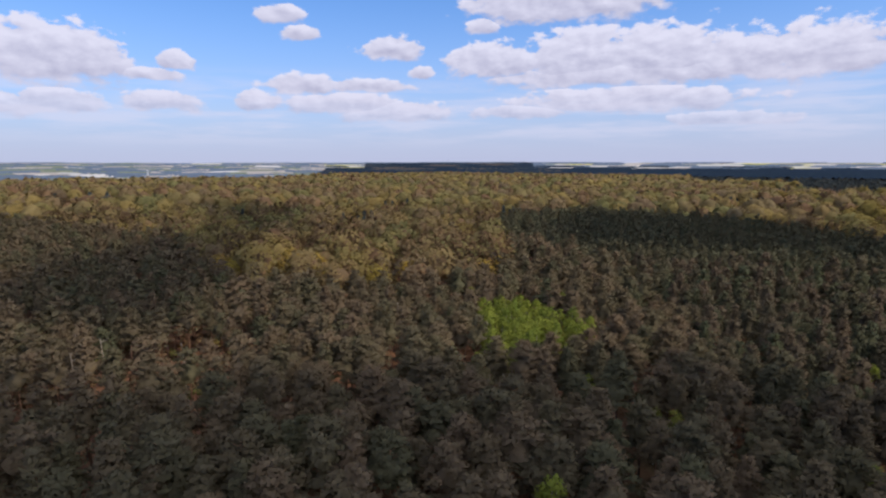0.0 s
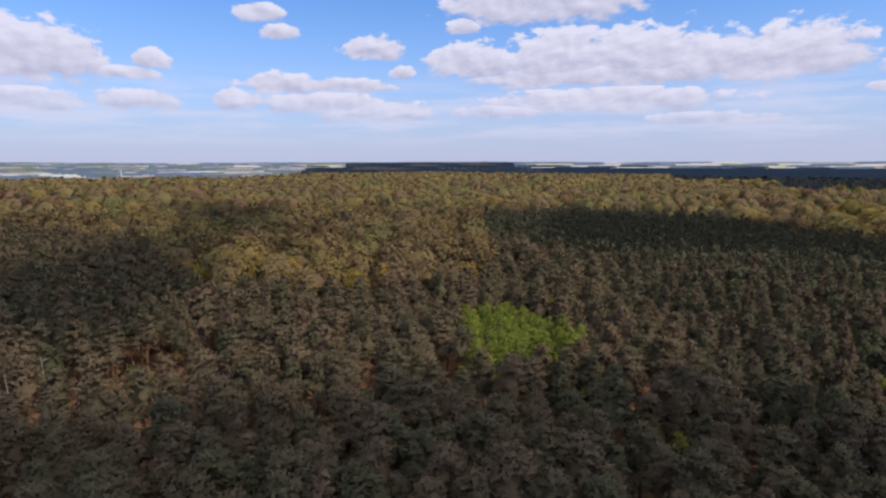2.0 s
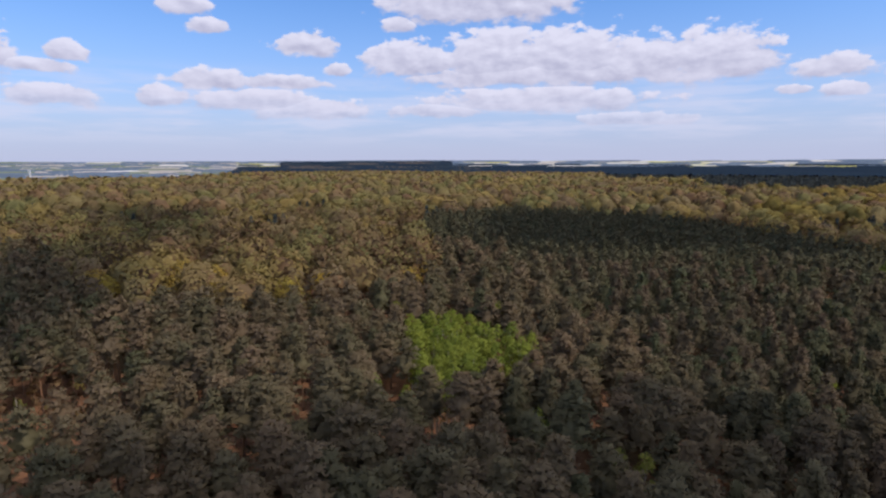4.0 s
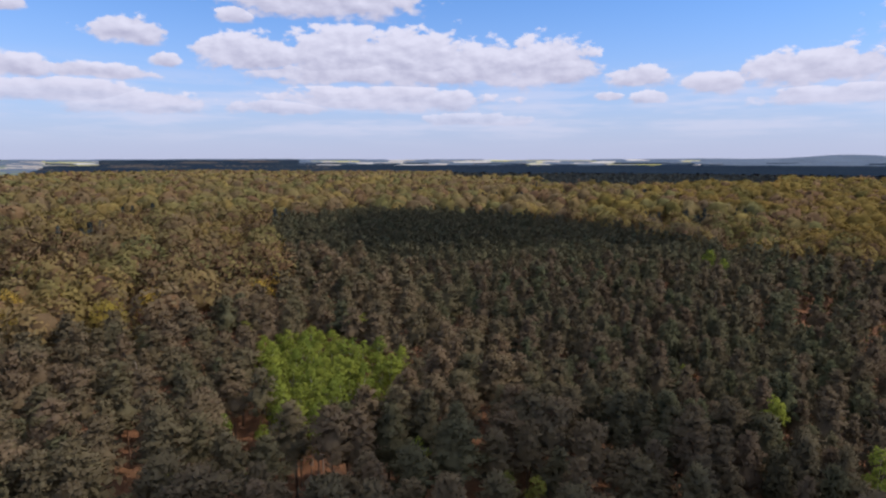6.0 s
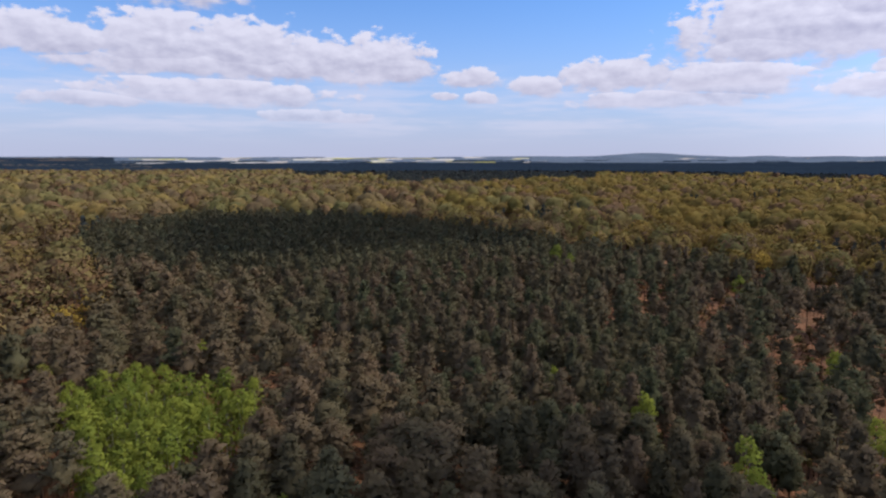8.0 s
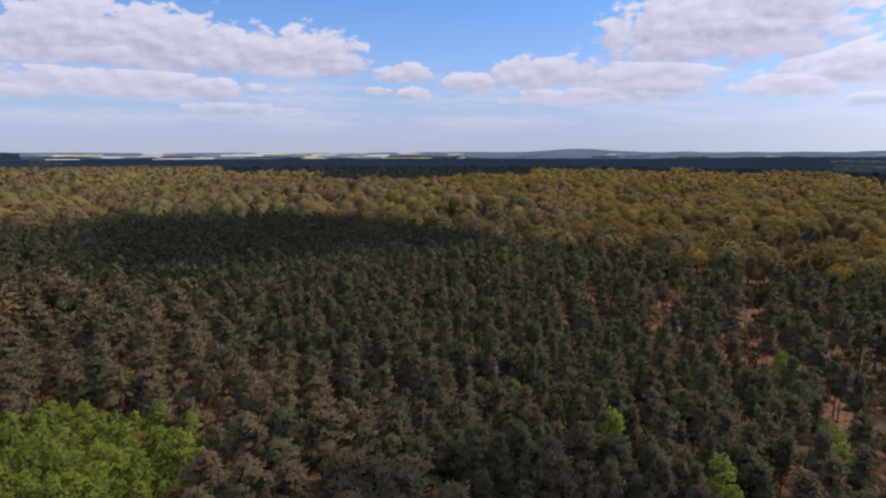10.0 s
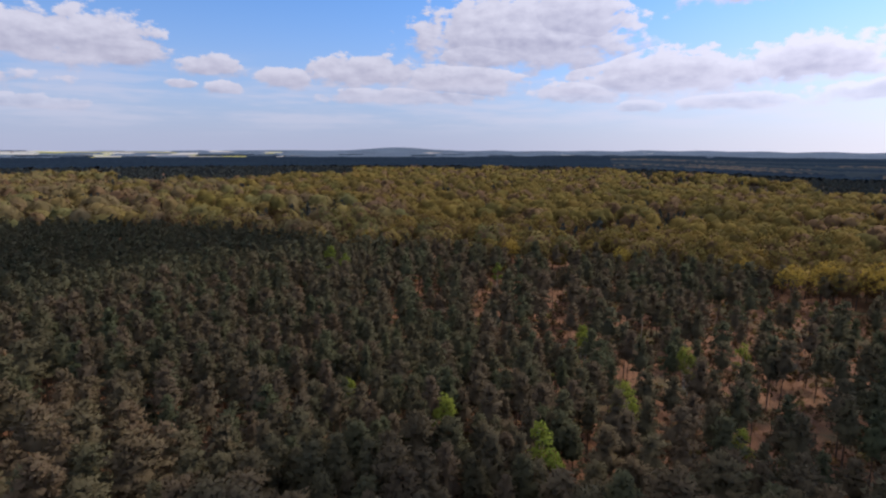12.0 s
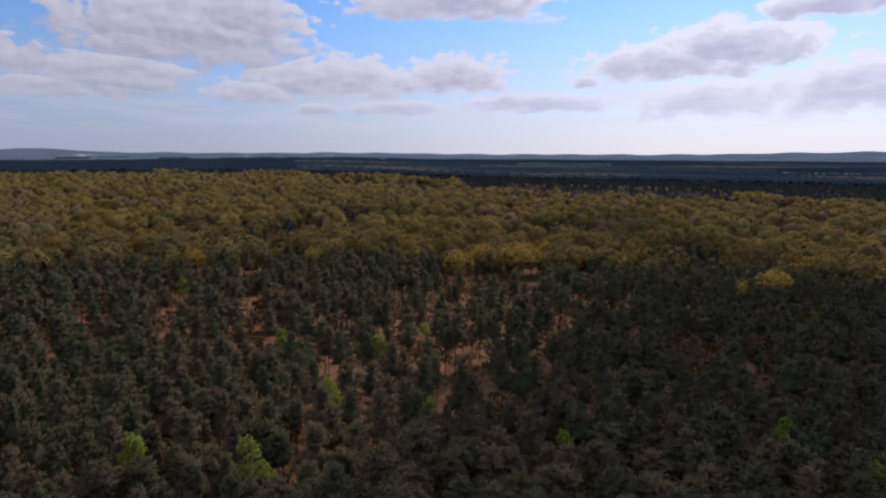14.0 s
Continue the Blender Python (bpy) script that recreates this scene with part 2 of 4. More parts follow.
def ground_z(x, y):
    """The forest floor: it climbs gently to the north, falls to the east, and sinks to a wide vale farther off, its
    depth set to fit the camera's view.
    """
    x, y = np.asarray(x, float), np.asarray(y, float)
    z = 13 * np.tanh(0.042 * (y - 60) / 13) - 7 * np.tanh(0.014 * x / 7)
    vale = np.clip((np.hypot(x - EYE[0], y - EYE[1]) - 520) / 900, 0, 1)
    north_west = np.clip(-np.degrees(np.arctan2(x - EYE[0], y - EYE[1])) / 14, 0, 1)
    z = z - (3.5 + 7.5 * north_west) * vale ** 2 * (3 - 2 * vale)
    return z + 0.35 * np.sin(x * 0.11 + 1) * np.sin(y * 0.09)


def polar(x, y):
    dx, dy = np.asarray(x) - EYE[0], np.asarray(y) - EYE[1]
    return np.hypot(dx, dy), np.degrees(np.arctan2(dx, dy))


def mesh_of(name, verts, tris, mats, mat_index=None, tint=None, smooth=False, normals=None):
    me = bpy.data.meshes.new(name)
    verts, tris = np.ascontiguousarray(verts, np.float32), np.ascontiguousarray(tris, np.int32)
    me.vertices.add(len(verts))
    me.vertices.foreach_set("co", verts.ravel())
    me.loops.add(tris.size)
    me.loops.foreach_set("vertex_index", tris.ravel())
    me.polygons.add(len(tris))
    me.polygons.foreach_set("loop_start", np.arange(0, tris.size, 3, dtype=np.int32))
    me.polygons.foreach_set("loop_total", np.full(len(tris), 3, np.int32))
    for m in mats:
        me.materials.append(m)
    if mat_index is not None:
        me.polygons.foreach_set("material_index", np.ascontiguousarray(mat_index, np.int32))
    if smooth:
        me.polygons.foreach_set("use_smooth", np.ones(len(tris), bool))
    if tint is not None:
        me.attributes.new("tint", "FLOAT", "POINT").data.foreach_set("value", np.ascontiguousarray(tint, np.float32))
    me.update(calc_edges=True)
    if normals is not None:
        me.attributes.new("custom_normal", "FLOAT_VECTOR", "POINT").data.foreach_set("vector", np.ascontiguousarray(normals, np.float32).ravel())
    return me


def ring_sheet(radii, azimuths, height):
    """A sheet over rings of radii and a fan of azimuths; height(x, y, r, az) gives z. The seam closes where the fan is a full turn."""
    r, a = np.meshgrid(radii, azimuths, indexing="ij")
    x, y = EYE[0] + r * np.sin(np.radians(a)), EYE[1] + r * np.cos(np.radians(a))
    z = height(x, y, r, a)
    n, m = r.shape
    i = np.arange(n * m).reshape(n, m)
    q = [i[:-1, :-1], i[:-1, 1:], i[1:, 1:], i[1:, :-1]]
    tris = np.concatenate([np.stack([q[0], q[2], q[1]], -1).reshape(-1, 3), np.stack([q[0], q[3], q[2]], -1).reshape(-1, 3)])
    return np.stack([x, y, z], -1).reshape(-1, 3), tris


def far_rise(x, y, r, az):
    """Far off the land is raised to eye height, so that farmland and hills fit the skyline in the camera's view."""
    ridge = 6 * np.sin(az * 0.13 + 1.0) + 4 * np.sin(az * 0.31) + 3 * np.sin(az * 0.9 + 2) + 1.2 * np.sin(az * 2.3)
    hill = 30 * np.exp(-((az - 59) / 3.4) ** 2) + 6 * np.exp(-((az - 84) / 13) ** 2) + 22 * np.exp(-((az - 134) / 11) ** 2)
    hill = hill - 8 * np.exp(-((az - 102) / 12) ** 2) + 3 * np.sin(az * 1.3) * (az > 64)
    t = np.clip((r - 2600) / 2200, 0, 1) ** 1.6
    open_land = np.clip((-az - 10) / 7, 0, 1) * (az > -60)
    t2 = np.clip((r - 1080) / 3700, 0, 1) ** 0.62
    t = t * (1 - open_land) + t2 * open_land
    return ground_z(x, y) * (1 - t) + t * (54 + 0.35 * ridge + hill * np.clip((r - 3900) / 900, 0, 1))


def field_material(name, colour):
    m, g = material(name)
    place = g.add("ShaderNodeNewGeometry").outputs["Position"]
    broad, fine = g.noise(place, 0.004, 3.0), g.noise(place, 0.05, 4.0)
    value = g.math("ADD", g.math("MULTIPLY_ADD", broad, 0.6, 0.45), g.math("MULTIPLY", fine, 0.5))
    col = g.add("ShaderNodeHueSaturation", {"Value": value, "Color": (*colour, 1)}).outputs[0]
    bsdf = g.add("ShaderNodeBsdfDiffuse", {"Color": col})
    g.add("ShaderNodeOutputMaterial", {"Surface": bsdf.outputs[0]})
    return m


radii = np.concatenate([[0.01], np.geomspace(6, 4930, 110)])
verts, tris = ring_sheet(radii, np.linspace(-180, 180, 361), far_rise)
ground = new("ground", mesh_of("ground", verts, tris, [FLOOR], smooth=True))
tagged(ground, "rusty forest floor of dead bracken and needle litter", "ground", kind="structure")


# ---- tree shapes ----
def unit(v):
    return v / (np.linalg.norm(v, axis=-1, keepdims=True) + 1e-9)


def cards(rng, centres, normals, length, width, spread=0.42):
    """Small leaf or needle sprays: one bent quad (two triangles) at each centre, shaded like the clump that it belongs to."""
    n = len(centres)
    nrm = unit(unit(normals) + rng.normal(0, spread, (n, 3)))
    u = unit(np.cross(nrm, rng.normal(0, 1, (n, 3))))
    v = np.cross(nrm, u)
    s = rng.uniform(0.7, 1.3, (n, 1))
    u, v = u * s * length / 2, v * s * width / 2
    bend = nrm * s * width * 0.25
    verts = np.stack([centres - u, centres - v - bend, centres + u, centres + v - bend], 1).reshape(-1, 3)
    base = np.arange(n)[:, None] * 4
    tris = np.concatenate([base + [0, 2, 1], base + [0, 3, 2]])
    tris = tris[:, ::-1]
    shade = unit(0.75 * unit(normals) + 0.25 * nrm)
    return verts, tris, np.repeat(shade, 4, 0)


def shards(rng, centres, normals, size, spread=0.36):
    """Single triangles, for foliage far off."""
    n = len(centres)
    nrm = unit(unit(normals) + rng.normal(0, spread, (n, 3)))
    u = unit(np.cross(nrm, rng.normal(0, 1, (n, 3))))
    v = np.cross(nrm, u)
    s = size * rng.uniform(0.7, 1.3, (n, 1))
    verts = np.stack([centres - u * s * 0.6 - v * s * 0.35, centres + u * s * 0.6 - v * s * 0.35, centres + v * s * 0.7], 1).reshape(-1, 3)
    shade = unit(0.75 * unit(normals) + 0.25 * nrm)
    return verts, np.arange(3 * n).reshape(n, 3), np.repeat(shade, 3, 0)


def spikes(rng, centres, normals, length, width, spread=0.5):
    """Slim tufts of needles that point outwards, one triangle each."""
    n = len(centres)
    way = unit(unit(normals) * (1, 1, 0.25) + rng.normal(0, spread, (n, 3)))
    side = unit(np.cross(way, unit(normals) + rng.normal(0, 0.35, (n, 3))))
    s = rng.uniform(0.7, 1.3, (n, 1))
    verts = np.stack([centres - way * s * length * 0.4 - side * s * width / 2, centres - way * s * length * 0.4 + side * s * width / 2, centres + way * s * length * 0.6], 1)
    face = np.cross(verts[:, 1] - verts[:, 0], verts[:, 2] - verts[:, 0])
    flip = np.einsum("ij,ij->i", face, normals) < 0
    verts[flip] = verts[flip][:, [1, 0, 2]]
    return verts.reshape(-1, 3), np.arange(3 * n).reshape(n, 3), np.repeat(unit(normals), 3, 0)


def tube(points, radii, sides):
    """A tapered stem along points."""
    points = np.asarray(points, float)
    verts, tris, out = [], [], []
    for k, (p, r) in enumerate(zip(points, radii)):
        d = unit(points[min(k + 1, len(points) - 1)] - points[max(k - 1, 0)])
        a = unit(np.cross(d, (0.31, 0.95, 0.1)))
        b = np.cross(d, a)
        ang = np.arange(sides) * 2 * math.pi / sides
        ring = np.cos(ang)[:, None] * a + np.sin(ang)[:, None] * b
        verts.append(p + r * ring), out.append(ring)
    for k in range(len(points) - 1):
        for i in range(sides):
            j = (i + 1) % sides
            p0, p1, p2, p3 = k * sides + i, k * sides + j, (k + 1) * sides + j, (k + 1) * sides + i
            tris += [(p0, p1, p2), (p0, p2, p3)]
    return np.concatenate(verts), np.array(tris), np.concatenate(out)


def joined(parts):
    vs, ts, ns, n = [], [], [], 0
    for v, t, o in parts:
        vs.append(v), ts.append(np.asarray(t) + n), ns.append(o)
        n += len(v)
    return np.concatenate(vs), np.concatenate(ts), np.concatenate(ns)


def blob(rng, centre, radius, squash, count):
    """Points over the upper shell of a flattened clump, and the way out of it at each."""
    d = rng.normal(0, 1, (count, 3))
    d[:, 2] = np.where(d[:, 2] < -0.3, -d[:, 2], d[:, 2])
    d /= np.linalg.norm(d, axis=1)[:, None]
    r = radius * rng.uniform(0.55, 1.0, (count, 1))
    return centre + d * r * np.array((1, 1, squash)), d


def plate(rng, centre, radius, along, count, flat=0.38):
    """Points in a flat spray of needles, longer along its limb, and the way out of it at each."""
    d = rng.normal(0, 1, (count, 3))
    d[:, 2] = np.abs(d[:, 2]) * 1.1 - 0.35
    d /= np.linalg.norm(d, axis=1)[:, None]
    q = d * radius * rng.uniform(0.35, 1.0, (count, 1)) * np.array((1, 1, flat))
    stretch = (q @ along)[:, None] * along * 0.35
    return centre + q + stretch, d


def cushion(rng, centre, wide, high, axis, sides=5):
    """The dense inside of a clump of needles, a lumpy double cone."""
    a = np.arange(sides) * 2 * math.pi / sides + rng.uniform(0, 6.28)
    w = wide * rng.uniform(0.75, 1.15, sides)
    ring = np.stack([np.cos(a) * w, np.sin(a) * w, rng.normal(0, 0.12 * high, sides)], 1) + centre
    v = np.concatenate([ring, [centre + (0, 0, high), centre - (0, 0, 0.8 * high)]])
    j = np.arange(sides)
    k = (j + 1) % sides
    tris = np.concatenate([np.stack([j, k, np.full(sides, sides)], 1), np.stack([k, j, np.full(sides, sides + 1)], 1)])
    n = 0.6 * unit(v - centre) + 0.5 * unit(v - axis + (0, 0, 0.9)) + (0, 0, 0.2)
    return v, tris, unit(n)


def pine_shape(seed, height=17.0, spread=4.0, clumps=18, per=40, trunk_sides=6, spray=0.46, far=False, conic=0.45, base=0.5):
    """A Scots pine: bare stem, limbs, and flat sprays of needles in loose tiers that close to a rounded crown."""
    r = np.random.default_rng(seed)
    lean = r.normal(0, 0.3, 2)
    h = height

    def stem(z):
        return np.array((lean[0] * (z / h) ** 2 + 0.12 * math.sin(z * 0.6 + seed), lean[1] * (z / h) ** 2, z))

    stations = np.linspace(-0.4, h * 0.93, 3 if far else 7)
    trunk = [tube([stem(max(z, 0)) + (0, 0, min(z, 0)) for z in stations], [0.21 * (1 - 0.8 * max(z, 0) / h) for z in stations], trunk_sides)]
    vs, ns, cores = [], [], []
    phase = r.uniform(0, 6.28)
    for k in range(clumps):
        u = ((k + r.uniform(0.2, 0.8)) / clumps) ** 0.9
        a = k * 2.4 + r.uniform(-0.6, 0.6)
        lop = 1 + 0.22 * math.sin(a + phase) + 0.12 * math.sin(2 * a + 3 * phase)
        reach = spread * 0.82 * (1 - u) ** conic * min(1.0, u * 2.2 + 0.6) * r.uniform(0.4, 1.05) * lop
        z = h * (base + (0.97 - base) * u) + r.normal(0, 0.25)
        way = np.array((math.cos(a), math.sin(a), 0.0))
        c = stem(min(z, h * 0.95)) + way * reach
        c[2] = z + 0.06 * reach
        if not far and reach > 0.6:
            root = stem(max(z - 0.35 * reach, 1))
            trunk.append(tube([root, (root + c) / 2 + (0, 0, 0.1), c], [0.07, 0.05, 0.02], 3))
        size = r.uniform(0.7, 1.2) * (0.65 + 0.35 * (1 - u)) * spread * 0.30
        p, d = plate(r, c, size * 1.15, way, per - per // 4, 0.5)
        q, e = plate(r, c * (0.8, 0.8, 1) - (0, 0, 0.45 * size), size * 1.2, way, per // 4, 0.8)
        p, d = np.concatenate([p, q]), np.concatenate([d, e])
        axis = stem(min(z, h * 0.95)) - (0, 0, 0.12 * h)
        vs.append(p), ns.append(0.35 * unit(d) + 0.8 * unit(p - axis) + (0, 0, 0.25))
        cores.append(cushion(r, c - (0, 0, 0.12 * size), size * 0.62, size * 0.38, axis, 4 if far else 6))
    # the shaded heart of the crown
    heart = stem(h * (base + 0.30 * (1 - base)))
    cores.append(cushion(r, heart, spread * 0.5, h * 0.34 * (1 - base), heart - (0, 0, 2), 8))
    p, d = np.concatenate(vs), np.concatenate(ns)
    crown = joined([spikes(r, p, d, spray * 2.0, spray)] + cores)
    return joined(trunk), crown


def broadleaf_shape(seed, height=19.0, spread=4.6, leaves=150, leaf=1.3, low=0.35, twigs=0.35, sides=5, limbs=5, lobes=9, fine=False, tall=1.0, dome=0.0):
    """An oak or birch: a forking stem under a lobed dome of sprays; part of them bare twigs, set low to darken the
    shaded flank.
    """
    r = np.random.default_rng(seed)
    h, top = height, height * low
    trunk = [tube([(0, 0, -0.4), (0.1, 0, top * 0.6), (0.15, 0.1, h * 0.6)], [0.055 * spread, 0.045 * spread, 0.02 * spread], sides)]
    mid = top + (h - top) * 0.42
    vs, ns = [], []
    for k in range(lobes):
        a, up = k * 2.4 + r.uniform(-0.5, 0.5), r.uniform(0, 1)
        if k == 0:
            up = 1.0
        reach = spread * 0.6 * math.sqrt(max(0.0, 1 - up ** 2)) * r.uniform(0.8, 1.1)
        c = np.array((math.cos(a) * reach, math.sin(a) * reach, mid + (h - mid) * 0.62 * up * tall))
        if k < limbs:
            trunk.append(tube([(0.1, 0, top * 0.8), c * (0.5, 0.5, 0.75) + (0, 0, top * 0.15), c], [0.025 * spread, 0.016 * spread, 0.006 * spread], 3))
        size = spread * r.uniform(0.36, 0.48)
        p, d = blob(r, c, size, 0.8 * tall, leaves // lobes)
        vs.append(p), ns.append(0.5 * d + 0.6 * unit((p - (0, 0, mid - 0.15 * spread)) * (1, 1, 1 / tall)))
    p, d = np.concatenate(vs), np.concatenate(ns)
    if dome:
        n = int(leaves * dome)
        q = r.normal(0, 1, (n, 3))
        q[:, 2] = np.abs(q[:, 2]) * 1.15 - 0.12
        q = unit(q)
        a = np.arctan2(q[:, 1], q[:, 0])
        swell = 1 + 0.10 * np.sin(3 * a + seed) + 0.07 * np.sin(5 * a + 2 * seed + 4 * q[:, 2]) + r.normal(0, 0.04, n)
        shell = np.array((0, 0, mid - 0.1 * spread)) + q * swell[:, None] * np.array((spread, spread, h - mid + 0.1 * spread))
        keep = r.uniform(0, 1, len(p)) > dome
        p, d = np.concatenate([p[keep], shell]), np.concatenate([d[keep], unit(q * (1, 1, 1.3))])
    up = (p[:, 2] - top) / (h - top)
    # low sprays take the darker twig colour, as the crown's shaded flank
    cut = r.uniform(0, 1, len(p)) < (0.6 + 2.2 * twigs - 2.2 * np.clip(up, 0, 1)) if twigs else np.zeros(len(p), bool)
    make = (lambda q, n, s: cards(r, q, n, s, s * 0.6)) if fine else (lambda q, n, s: shards(r, q, n, s))
    crown = make(p[~cut], d[~cut], leaf)
    bare = make(p[cut] - d[cut] * 0.3, d[cut], leaf)
    return joined(trunk), crown, bare


def domed_oak(seed, height=21.0, spread=6.2, seg=7, rings=3, tufts=36, tuft=1.9, bare=False, limbs=0, lobes=7):
    """A broad oak: sprays of young leaves heaped in lobes over a dome of twigs, with a forking stem and a twig-brown
    skirt that stands in for the shaded flank.
    """
    r = np.random.default_rng(seed)
    h, skirt = height, height * 0.42
    mid = height * 0.56
    solid = 0.62 if limbs else 0.85
    stem_r = 0.30 if not bare else 0.22
    trunk = [tube([(0, 0, -0.4), (0.1, 0, skirt), (0.1, 0.1, mid + (0.3 * (h - mid) if bare else 0))], [stem_r, 0.7 * stem_r, 0.3 * stem_r], 3 if not limbs else 5)]
    for k in range(limbs + (3 if bare and limbs else 0)):
        a = k * 2.4 + r.uniform(-0.4, 0.4)
        out = spread * r.uniform(0.35, 0.7)
        tip = np.array((math.cos(a) * out, math.sin(a) * out, mid + r.uniform(0.2, 0.75) * (h - mid)))
        trunk.append(tube([(0.1, 0, skirt * r.uniform(0.75, 1.1)), tip * (0.5, 0.5, 0.8), tip], [0.15, 0.09, 0.03], 3))
    # the heart of the crown, well inside the leaves
    phase = r.uniform(0, 6.28, 6)
    rows = np.concatenate([[-0.5], np.linspace(0.0, 1.0, rings)])
    V, N = [], []
    for k, e in enumerate(rows):
        a = np.arange(seg) * 2 * math.pi / seg + k * 0.45
        w = (1 + 0.14 * np.sin(2 * a + phase[0]) + 0.12 * np.sin(3 * a + phase[1] + e)) * (0.45 if k == 0 else solid * math.cos(e)) * r.uniform(0.88, 1.1, seg)
        z = mid + (h - mid) * solid * math.sin(e) + r.normal(0, 0.35, seg)
        V.append(np.stack([np.cos(a) * spread * w, np.sin(a) * spread * w, z], 1))
        N.append(unit(np.stack([np.cos(a) * math.cos(e), np.sin(a) * math.cos(e), np.full(seg, math.sin(e) - 0.1)], 1) + r.normal(0, 0.25, (seg, 3))))
    V.append(np.array([(0, 0, mid + (solid + 0.02) * (h - mid))])), N.append(np.array([(0, 0, 1.0)]))
    V, N, core, fill = np.concatenate(V), np.concatenate(N), [], []
    for k in range(len(rows) - 1):
        for i in range(seg):
            j = (i + 1) % seg
            p = (k * seg + i, k * seg + j, (k + 1) * seg + j, (k + 1) * seg + i)
            (core if k < 1 or bare or limbs else fill).extend([(p[0], p[1], p[2]), (p[0], p[2], p[3])])
    last = (len(rows) - 1) * seg
    (core if bare or limbs else fill).extend([(last + i, last + (i + 1) % seg, len(V) - 1) for i in range(seg)])
    # heaps of leaves
    k = np.arange(lobes)
    up = np.where(k < lobes * 0.6, 0.15 + 0.2 * r.uniform(-1, 1, lobes), 0.85 + 0.2 * r.uniform(-1, 1, lobes))
    round_ = k * 2.4 + r.uniform(-0.4, 0.4, lobes)
    heart = np.stack([np.cos(round_) * np.cos(up), np.sin(round_) * np.cos(up), np.sin(up)], 1) * r.uniform(0.58, 0.70, (lobes, 1))
    size = r.uniform(0.34, 0.46, lobes)
    own = r.integers(0, lobes, tufts)
    way = unit(r.normal(0, 1, (tufts, 3)) + heart[own] * 1.5 + (0, 0, 0.25))
    spots = heart[own] + way * (size[own] * r.uniform(0.55 if bare else 0.75, 1.1, tufts))[:, None]
    dome = unit(spots * (1, 1, 1.2))
    spots = np.array((0, 0, mid)) + spots * np.array((spread, spread, h - mid))
    facing = unit(0.5 * way + 0.9 * dome + (0, 0, 0.1))
    # fewer leaves low down, so twig colour darkens the flank like shade
    leafy_ones = r.uniform(0, 1, tufts) < (0.22 if bare else 0.97) - 0.6 * np.clip(0.3 - (spots[:, 2] - mid) / (h - mid), 0, 1)
    crown = shards(r, spots[leafy_ones], facing[leafy_ones], tuft, 0.30)
    crown = crown if bare or limbs else joined([crown, (V, np.array(fill), N)])
    # fans of twigs, slimmer than the leaves
    twigs = spikes(r, spots[~leafy_ones], facing[~leafy_ones], tuft * 1.5, tuft * (0.62 if bare else 0.8), 0.35)
    return joined(trunk), crown, joined([twigs] if bare and limbs else [(V, np.array(core), N), twigs])


def spruce_shape(seed, height=17.0, spread=2.2, count=60, size=1.4):
    """A narrow conifer for far stands."""
    r = np.random.default_rng(seed)
    u = r.uniform(0, 1, count) ** 0.8
    a = r.uniform(0, 2 * math.pi, count)
    rad = spread * (1 - u) ** 0.8 * r.uniform(0.6, 1.0, count)
    p = np.stack([np.cos(a) * rad, np.sin(a) * rad, height * (0.3 + 0.7 * u)], 1)
    d = np.stack([np.cos(a), np.sin(a), np.full(count, 0.5)], 1)
    trunk = tube([(0, 0, -0.4), (0, 0, height * 0.7)], [0.16, 0.07], 3)
    return trunk, shards(r, p, d, size)


def scatter(shapes, xs, ys, seed, size=(0.85, 1.15), tints=None, girth=1.0, kinds=None):
    """Copies of shapes (lists of (verts, tris, normals, slot)) joined as arrays: verts, tris, slots, tints, normals."""
    r = np.random.default_rng(seed)
    n = len(xs)
    zs = ground_z(xs, ys)
    kind = r.integers(0, len(shapes), n) if kinds is None else kinds
    s = r.uniform(*size, n)
    w = s * r.uniform(0.85, 1.15, n) * girth
    a = r.uniform(0, 2 * math.pi, n)
    t = r.uniform(0, 1, n) if tints is None else tints
    V, F, M, Q, N, count = [], [], [], [], [], 0
    for k, shape in enumerate(shapes):
        i = np.where(kind == k)[0]
        if not len(i):
            continue
        ca, sa_ = np.cos(a[i])[:, None], np.sin(a[i])[:, None]
        for verts, tris, nrm, slot in shape:
            x, y, z = verts[:, 0], verts[:, 1], verts[:, 2]
            vx = (x * ca - y * sa_) * w[i, None] + xs[i, None]
            vy = (x * sa_ + y * ca) * w[i, None] + ys[i, None]
            vz = z * s[i, None] + zs[i, None]
            V.append(np.stack([vx, vy, vz], -1).reshape(-1, 3))
            F.append((tris[None] + (np.arange(len(i)) * len(verts))[:, None, None]).reshape(-1, 3) + count)
            M.append(np.full(len(i) * len(tris), slot))
            Q.append(np.repeat(t[i], len(verts)))
            nx, ny, nz = nrm[:, 0], nrm[:, 1], nrm[:, 2]
            N.append(np.stack([nx * ca - ny * sa_, nx * sa_ + ny * ca, np.broadcast_to(nz, (len(i), len(nz)))], -1).reshape(-1, 3))
            count += len(i) * len(verts)
    return np.concatenate(V), np.concatenate(F), np.concatenate(M), np.concatenate(Q), np.concatenate(N)


def stuff(name, sets, mats, label, category):
    """One object out of several scatters."""
    V, F, M, Q, N, n = [], [], [], [], [], 0
    for v, f, m, q, o in sets:
        V.append(v), F.append(f + n), M.append(m), Q.append(q), N.append(o)
        n += len(v)
    ob = new(name, mesh_of(name, np.concatenate(V), np.concatenate(F), mats, np.concatenate(M), np.concatenate(Q), normals=np.concatenate(N)))
    return tagged(ob, label, category, kind="stuff")


